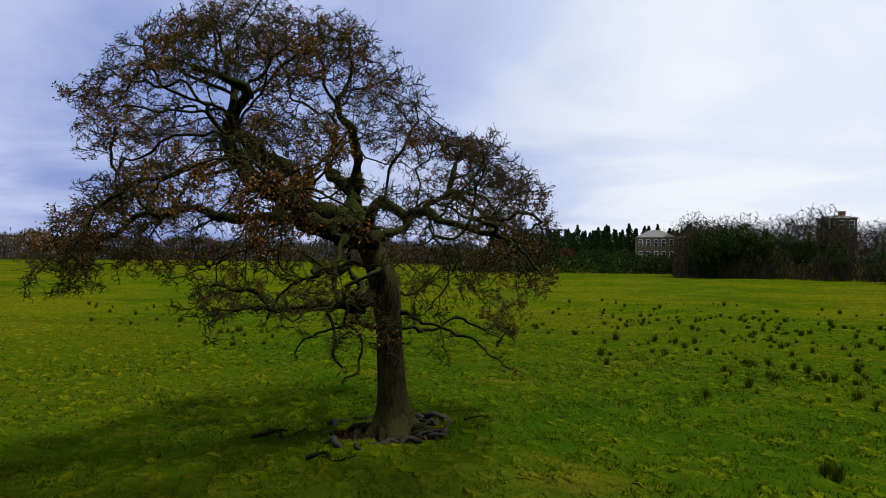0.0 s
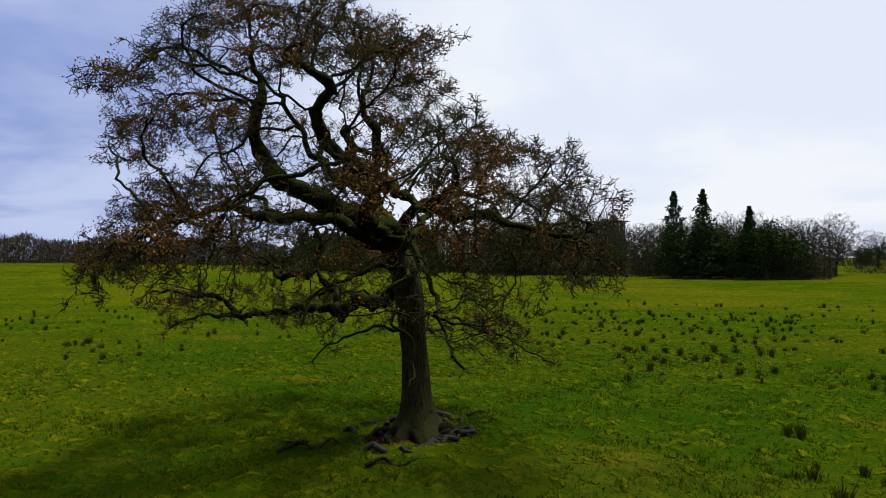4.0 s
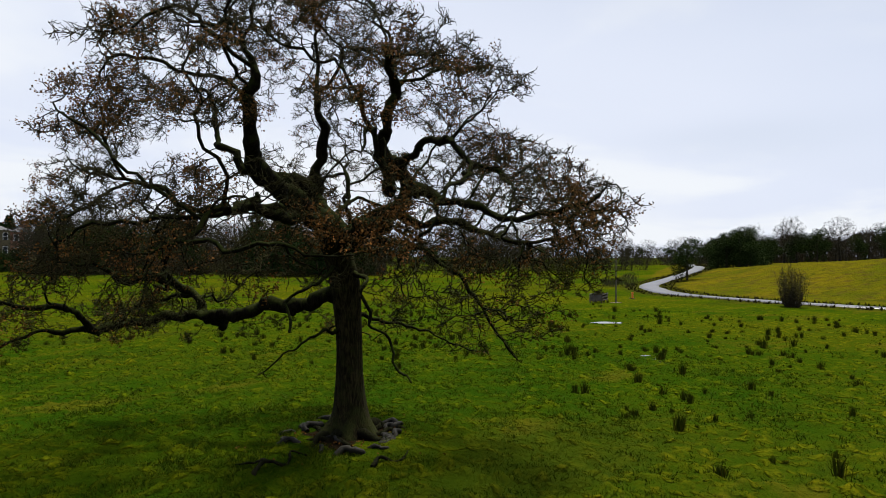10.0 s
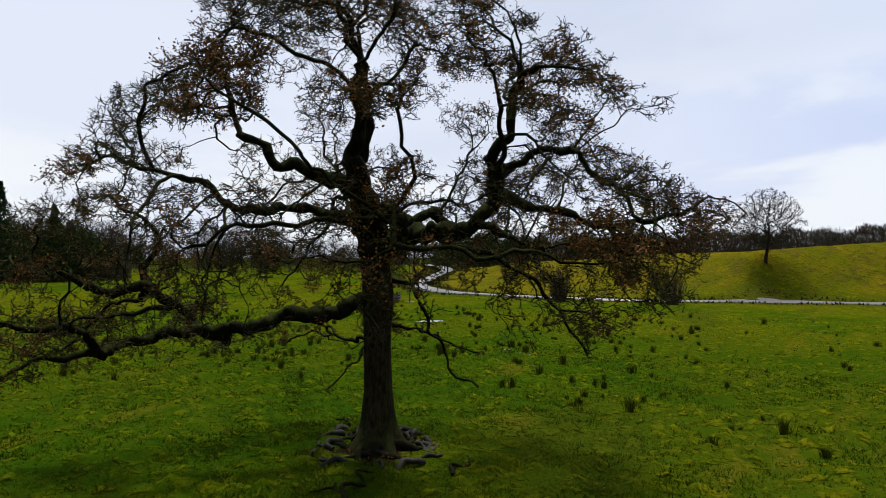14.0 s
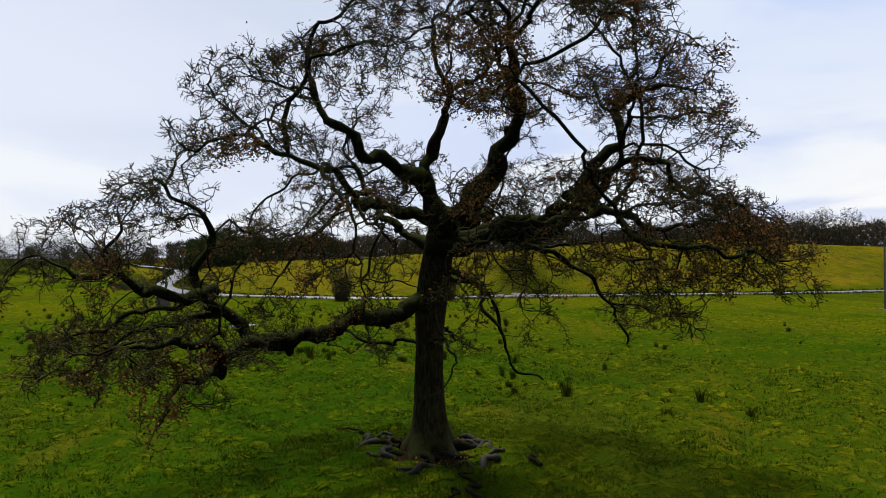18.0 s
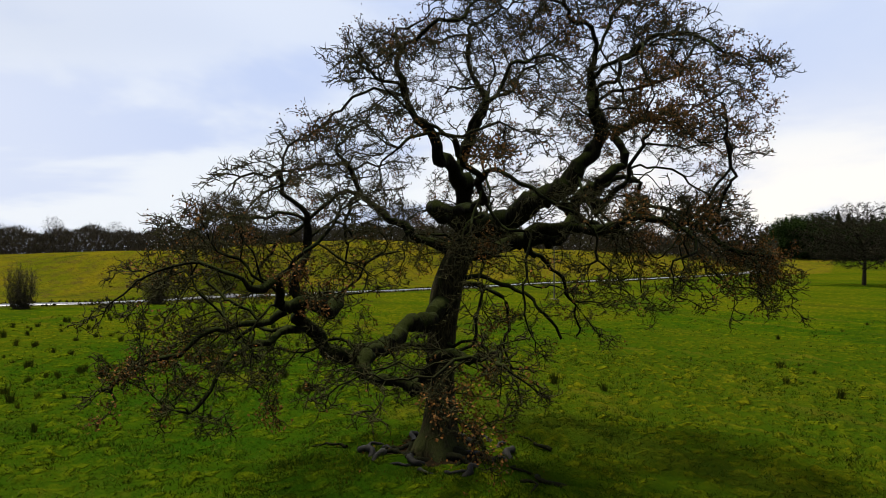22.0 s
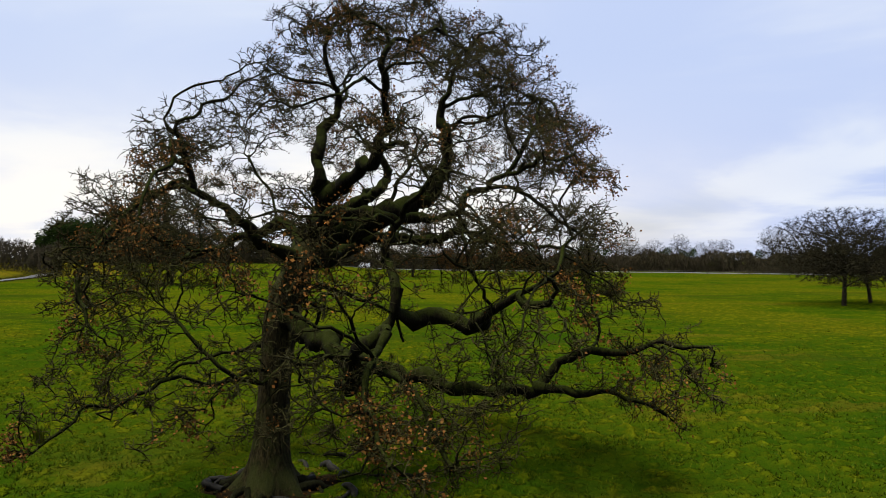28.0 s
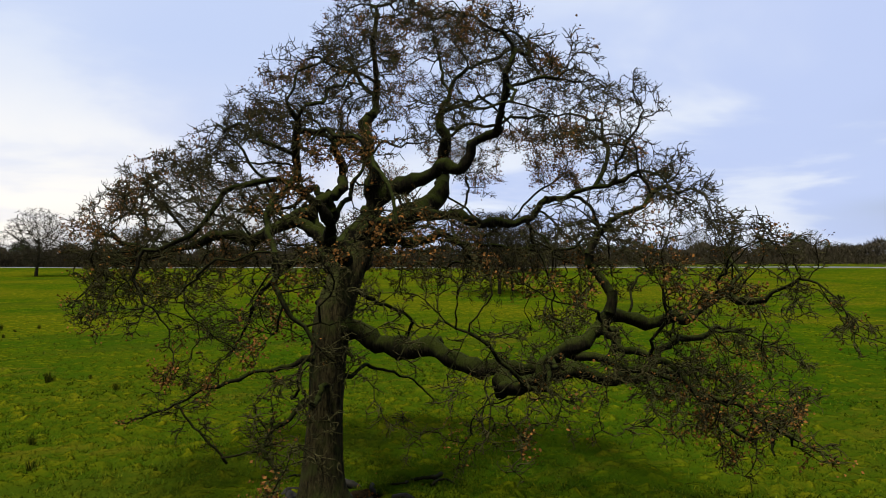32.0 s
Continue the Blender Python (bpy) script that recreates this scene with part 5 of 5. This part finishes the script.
scrub_belt((-60.5, -57.5), 112, 132, 0.8, 2.4, 1500, SCRUB, "low dark hedge by the bend of the lane", 22, 0.4)
scrub_belt((-52, -36), 255, 264, 1.0, 3.5, 3000, SCRUB, "dark scrub under the row of trees", 23, 0.6)
wood((-69.8, -65.4), 170, 215, 14, EVERGREEN, 12, (0.75, 1.05), "trees by the lane")
scrub_belt((-70, -65.3), 172, 205, 2, 6, 2500, IVY, "dark shrubs beside the lane", 24, 0.6)
EVERGREEN[0](120.5, 57.0, 0.86, 40, "trees by the lane", 0.1, "dark ivy-clad tree at the bend of the lane")
wood((-78, -66), 215, 260, 16, EVERGREEN + BARE, 14, (0.75, 1.0), "far trees")
# east: behind the hill
scrub_belt((-146, -64), 255, 292, 7.0, 10.0, 55000, SCRUB, "long dark wood along the crest of the hill", 7, 1.8)
wood((-140, -66), 275, 310, 45, BARE, 15, (0.7, 0.98), "far trees on the hill")
wood((-122, -117), 265, 290, 8, BARE, 16, (0.95, 1.15), "far trees on the hill")
FIELD_OAK(LONE_X, LONE_Y, 0.80, 60, "lone field trees", 0.15)
FIELD_OAK(168, -75, 0.95, 200, "lone field trees", 0.15)
for x, y, k, s in ((74.0, 1.8, 0, 0.95), (72.5, 16.2, 1, 1.0)):
    BUSH[k](x, y, s, 31 * x, "bushes by the lane")
# south-east wood on the rise, then the south road's hedges
wood((-156, -145.2), 318, 335, 30, EVERGREEN, 17, (1.5, 1.95), "trees of the south wood", "tall dark evergreen at the edge of the south wood")
wood((-155.5, -146), 338, 360, 12, FIR, 26, (1.0, 1.25), "trees of the south wood", "tall dark conifer at the edge of the south wood")
scrub_belt((-156.5, -144.5), 318, 345, 8, 17, 12000, IVY, "dark tangled wood on the rise", 8, 2.2)
scrub_belt((-164, -156), 312, 330, 5, 11, 9000, SCRUB, "dark hedge and bare trees beyond the wood", 28, 2.2)
FIELD_OAK(*spot(-175.2, 198)[:2], 1.3, 10, "lone field trees", 0.15)
BARE[2](58.9, -213.5, 1.2, 50, "lone field trees", 0.15)
scrub_belt((-244, -164), 300, 314, 5.5, 9.0, 40000, SCRUB, "far dark hedge along the main road", 9, 2.4)
wood((-240, -166), 315, 400, 66, BARE + EVERGREEN, 18, (1.0, 1.4), "far trees of the south")
scrub_belt((-244, -203), 262, 270, 2.5, 4.5, 5000, SCRUB, "thick dark hedge at the end of the pasture", 25, 0.8)
wood((-200, -192), 330, 350, 6, BARE + EVERGREEN, 19, (0.9, 1.2), "far trees of the south")
# wide old thicket in the south-west of the pasture
THICKET = tree_kind("spreading_thorn_tree", *dome_tree(71, 13.2, 10.0, 0.18, 3000, 9, 0.012, 0.0014, 2.3, LONE_BARK), "wide brown leafless thorn tree standing alone in the pasture")
THICKET(-54, -76, 1.0, 20, "", 0.1)
THICKET(-61, -83, 0.85, 140, "", 0.1)
THICKET(113.5, -263.0, 1.2, 160, "", 0.1, "dark leafless tree at the edge of the far field")
THICKET(68.0, -138.0, 1.35, 75, "", 0.1, "big dark leafless tree before the south wood")
# west, behind the first view
wood((60, 122), 330, 400, 14, BARE + EVERGREEN, 20, (0.6, 0.9), "far trees of the west")
scrub_belt((58, 124), 320, 345, 2.5, 7, 6000, SCRUB, "far dark hedge of the west", 10, 1.5)


def lane_verge():
    """Rank dark grass on both sides of the lane."""
    rng = np.random.default_rng(77)
    k = rng.integers(len(LANE) - 1, size=9000)
    way_ = unit(LANE[k + 1] - LANE[k])[:, :2]
    side = np.where(rng.random(len(k)) < 0.5, -1, 1) * rng.uniform(2.2, 4.6, len(k))
    p = LANE[k][:, :2] + way_ * rng.uniform(0, 3, (len(k), 1)) + np.column_stack([-way_[:, 1], way_[:, 0]]) * side[:, None]
    base = np.column_stack([p[:, 0], p[:, 1], land(p[:, 0], p[:, 1]) - 0.03])
    w = unit(rng.normal(size=(len(k), 3)) * (1, 1, 0)) * rng.uniform(0.10, 0.22, (len(k), 1))
    tip = base + rng.normal(scale=0.15, size=base.shape) * (1, 1, 0) + np.array([0, 0, 1]) * rng.uniform(0.16, 0.48, (len(k), 1))
    v = np.stack([base - w, base + w, tip], axis=1).reshape(-1, 3)
    tagged(new("verge_grass", mesh_from("verge_grass", v, np.arange(len(v)).reshape(-1, 3), VERGE)), "rank dark brownish grass along the lane", "grass", kind="stuff")


lane_verge()


# ---- houses behind the wood ----
def house(name, at, turn, width, depth, eaves, ridge, bays, storeys, wall_mat, label, chimneys):
    top = thing(name, at, label, "house", "houses by the wood", turn)
    wall = part("wall", boxes((0, 0, 0, width, depth, eaves)), wall_mat, top)
    bm = bmesh.new()
    w, d = width / 2 + 0.4, depth / 2 + 0.4
    low = [bm.verts.new((x, y, eaves)) for x, y in ((-w, -d), (w, -d), (w, d), (-w, d))]
    high = [bm.verts.new((x, 0, ridge)) for x in (-w + d * 0.9, w - d * 0.9)]
    for q in ((low[0], low[1], high[1], high[0]), (low[2], low[3], high[0], high[1])):
        bm.faces.new(q)
    bm.faces.new((low[1], low[2], high[1]))
    bm.faces.new((low[3], low[0], high[0]))
    bm.faces.new(low[::-1])
    roof = part("roof", bm, SLATE, top, "grey slate hipped roof")
    part("cornice", boxes((0, -depth / 2 - 0.12, eaves - 0.45, width + 0.5, 0.25, 0.3)), wall_mat, top)
    part("string_course", boxes((0, -depth / 2 - 0.06, eaves * 0.62, width, 0.12, 0.25)), wall_mat, top)
    for x, wd, h in chimneys:
        part("chimney", boxes((x, 0.4, eaves + 0.3, wd, 1.1, h), (x, 0.4, eaves + 0.3 + h, wd + 0.2, 1.3, 0.2)), BRICK, roof, "red brick chimney stack")
    for s in range(storeys):
        for k in range(bays):
            x = -width / 2 + width * (k + 0.5) / bays
            z = eaves * (s + 0.28) / storeys
            h = eaves / storeys * 0.52
            win = part("window", boxes((x, -depth / 2 - 0.012, z, 1.05, 0.05, h)), GLASS, top, "dark sash window")
            part("window_frame", boxes((x - 0.56, -depth / 2 - 0.04, z, 0.09, 0.1, h), (x + 0.56, -depth / 2 - 0.04, z, 0.09, 0.1, h), (x, -depth / 2 - 0.04, z + h, 1.21, 0.1, 0.09), (x, -depth / 2 - 0.045, z + h * 0.5, 1.02, 0.09, 0.06)), WHITE, win)
            part("window_sill", boxes((x, -depth / 2 - 0.1, z - 0.12, 1.35, 0.22, 0.12)), wall_mat, win)
    return top


house("stone_hall", (11.5, 205, land_at(11.5, 205)), 4, 11.5, 9, 11.2, 13.6, 5, 3, STONE, "three-storey pale stone hall with slate roof behind the trees", ((-2.0, 1.4, 1.6),))
house("brick_wing", (20.2, 206, land_at(20.2, 206)), 4, 5.5, 8, 10.8, 12.4, 2, 3, BRICK, "red brick wing of the hall with a tall chimney", ((1.6, 2.2, 3.0),))
house("stone_tower_house", (59.5, 190, land_at(59.5, 190)), -14, 9.5, 8, 15.6, 16.6, 4, 4, STONE, "tall stone house half hidden by bare winter trees", ((1.2, 1.8, 1.6),))


house("roadside_house", (68.6, -347, land_at(68.6, -347)), 190, 13, 8, 7.5, 11.5, 4, 2, STONE, "pale rendered house with a dark roof beyond the main road", ((-3.0, 0.9, 3.6),))


# ---- things in the fields ----
def utility_pole(x, y, height, arm):
    top = thing("utility_pole", (x, y, land_at(x, y)), "weathered timber pole standing in the pasture", "pole", "utility poles")
    part("post", cylinder(bmesh.new(), (0, 0, -0.4), (0, 0, height), 0.11, 0.075, 10), TIMBER, top)
    if arm:
        a = part("crossarm", boxes((0, 0, height - 0.6, 1.5, 0.10, 0.12)), TIMBER, top)
        for k in (-0.65, 0.65):
            part("insulator", cylinder(bmesh.new(), (k, 0, height - 0.48), (k, 0, height - 0.26), 0.05, 0.035, 8), WHITE, a)
    part("guard_plate", boxes((0, 0, -0.02, 1.5, 0.8, 0.07)), TIMBER, top)


def hay_feeder(x, y, turn):
    top = thing("hay_feeder", (x, y, land_at(x, y)), "low timber cattle feeder with dark hay beside a pole", "feeder", "", turn)
    for k in (-1.8, 0.0, 1.8):
        for j in (-0.75, 0.75):
            part("leg", boxes((k, j, -0.1, 0.12, 0.12, 1.3)), TIMBER, top)
    for j in (-0.83, 0.83):
        for z in (0.35, 0.75, 1.1):
            part("rail", boxes((0, j, z, 4.0, 0.05, 0.14)), TIMBER, top)
    for k in (-1.9, 1.9):
        part("end_board", boxes((k, 0, 0.3, 0.05, 1.6, 0.8)), TIMBER, top)
    rng = np.random.default_rng(3)
    c = rng.uniform((-1.7, -0.65, 0.3), (1.7, 0.65, 1.15), (500, 3))
    part("hay", mesh_from("hay", *leaf_cards(c, 0.28, rng), SCRUB), SCRUB, top, "dark damp hay")


def marker(x, y):
    top = thing("marker_post", (x, y, land_at(x, y)), "short orange marker post by the lane", "post")
    part("post", cylinder(bmesh.new(), (0, 0, -0.2), (0, 0, 0.9), 0.14, 0.12, 10), ORANGE, top)
    part("cap", cylinder(bmesh.new(), (0, 0, 0.9), (0, 0, 0.97), 0.16, 0.13, 10), ORANGE, top)
    part("foot", boxes((0, 0, -0.05, 0.6, 0.6, 0.12)), RUBBER, top)


def puddle(x, y, a, b, turn, seed):
    rng = np.random.default_rng(seed)
    n = 40
    t = np.arange(n) * 2 * np.pi / n
    r = 1 + 0.18 * np.sin(2 * t + seed) + 0.10 * np.sin(5 * t + 2 * seed) + 0.05 * rng.normal(size=n)
    c, s = math.cos(radians(turn)), math.sin(radians(turn))
    px_, py_ = a * r * np.cos(t), b * r * np.sin(t)
    xs, ys = x + c * px_ - s * py_, y + s * px_ + c * py_
    z = float(np.max(land(xs, ys))) + 0.05
    bm = bmesh.new()
    rim = [bm.verts.new((q, w, z)) for q, w in zip(xs, ys)]
    low = [bm.verts.new((x + (q - x) * 1.08, y + (w - y) * 1.08, z - 0.12)) for q, w in zip(xs, ys)]
    bm.faces.new(rim)
    for k in range(n):
        bm.faces.new((low[k], low[(k + 1) % n], rim[(k + 1) % n], rim[k]))
    me = bpy.data.meshes.new("puddle")
    bm.to_mesh(me)
    bm.free()
    me.materials.append(WATER)
    tagged(new("puddle", me), "shallow puddle shining with the sky in wet pasture", "puddle", "puddles")


utility_pole(63, 34.5, 6.6, True)
utility_pole(60, -49.5, 8.2, False)
hay_feeder(62, 36.5, 25)
marker(72, 38)
for q in ((39.3, 18.8, 0.75, 1.5, 62, 1), (23.6, 4.4, 0.55, 0.35, 30, 2), (22.6, 3.2, 0.45, 0.25, 60, 3), (24.6, 5.4, 0.35, 0.22, 10, 4)):
    puddle(*q)


def fence(points, spacing, label):
    line = smooth_line([(x, y, 0) for x, y in points], spacing)
    x0, y0 = line[0, 0], line[0, 1]
    top = thing("fence", (x0, y0, land_at(x0, y0)), label, "fence", "field fences")
    z0 = land_at(x0, y0)
    post = bmesh.new()
    box(post, 0, 0, -0.3, 0.14, 0.14, 1.55, 0.02)
    me = bpy.data.meshes.new("post")
    post.to_mesh(me)
    post.free()
    me.materials.append(TIMBER)
    for p, q in zip(line[:-1], line[1:]):
        za, zb = land_at(p[0], p[1]) - z0, land_at(q[0], q[1]) - z0
        ob = part("post", me, None, top)
        ob.location = (p[0] - x0, p[1] - y0, za)
        for h in (0.55, 1.0):
            part("rail", cylinder(bmesh.new(), (p[0] - x0, p[1] - y0, za + h), (q[0] - x0, q[1] - y0, zb + h), 0.045, 0.045, 5), TIMBER, top)


fence(((-60, -268), (-105, -250), (-150, -213), (-180, -165)), 5.0, "timber post and rail fence along the main road")

def vehicle(x, y, turn, paint, van):
    length, width, h = (5.2, 1.95, 2.3) if van else (4.3, 1.75, 1.45)
    kind = "van" if van else "car"
    top = thing(kind, (x, y, land_at(x, y) + 0.2), ("white van" if van else paint + " car") + " parked on the far main road", kind, "vehicles on the road", turn)
    bm = bmesh.new()
    prof = ((-0.5, 0.14), (0.5, 0.14), (0.5, 0.42), (0.42, 0.52), (0.30, 0.97), (-0.48, 1.0), (-0.5, 0.55)) if van else ((-0.5, 0.16), (0.5, 0.16), (0.5, 0.5), (0.26, 0.62), (0.10, 0.98), (-0.28, 1.0), (-0.46, 0.66), (-0.5, 0.6))
    rows = [[bm.verts.new((px_ * length, s * width / 2 * (0.86 if pz > 0.8 else 1.0), pz * h)) for px_, pz in prof] for s in (-1, 1)]
    n = len(prof)
    bm.faces.new(rows[0][::-1])
    bm.faces.new(rows[1])
    for k in range(n):
        bm.faces.new((rows[0][k], rows[0][(k + 1) % n], rows[1][(k + 1) % n], rows[1][k]))
    bmesh.ops.bevel(bm, geom=list(bm.edges), offset=0.05, segments=2, affect="EDGES")
    part("body", bm, PAINT[paint], top)
    part("windscreen", boxes((0.20 * length if not van else 0.385 * length, 0, h * 0.66, 0.12, width * 0.78, h * 0.24)), GLASS, top)
    for s in (-1, 1):
        part("side_window", boxes((-0.05 * length if not van else 0.22 * length, s * width * 0.475, h * 0.66, length * (0.36 if not van else 0.14), 0.05, h * 0.2)), GLASS, top)
        for k in (-0.31, 0.31):
            wheel = part("wheel", cylinder(bmesh.new(), (k * length, s * width * 0.40, 0.32), (k * length, s * width * 0.51, 0.32), 0.32, 0.32, 16), RUBBER, top)
            part("rim", cylinder(bmesh.new(), (k * length, s * width * 0.505, 0.32), (k * length, s * width * 0.52, 0.32), 0.19, 0.17, 12), STEEL, wheel)


for q in ((50, -297, 12, "white", True), (118, -320, 12, "silver", False), (128, -323, 12, "white", False), (106, -315, 12, "blue", False)):
    vehicle(*q)
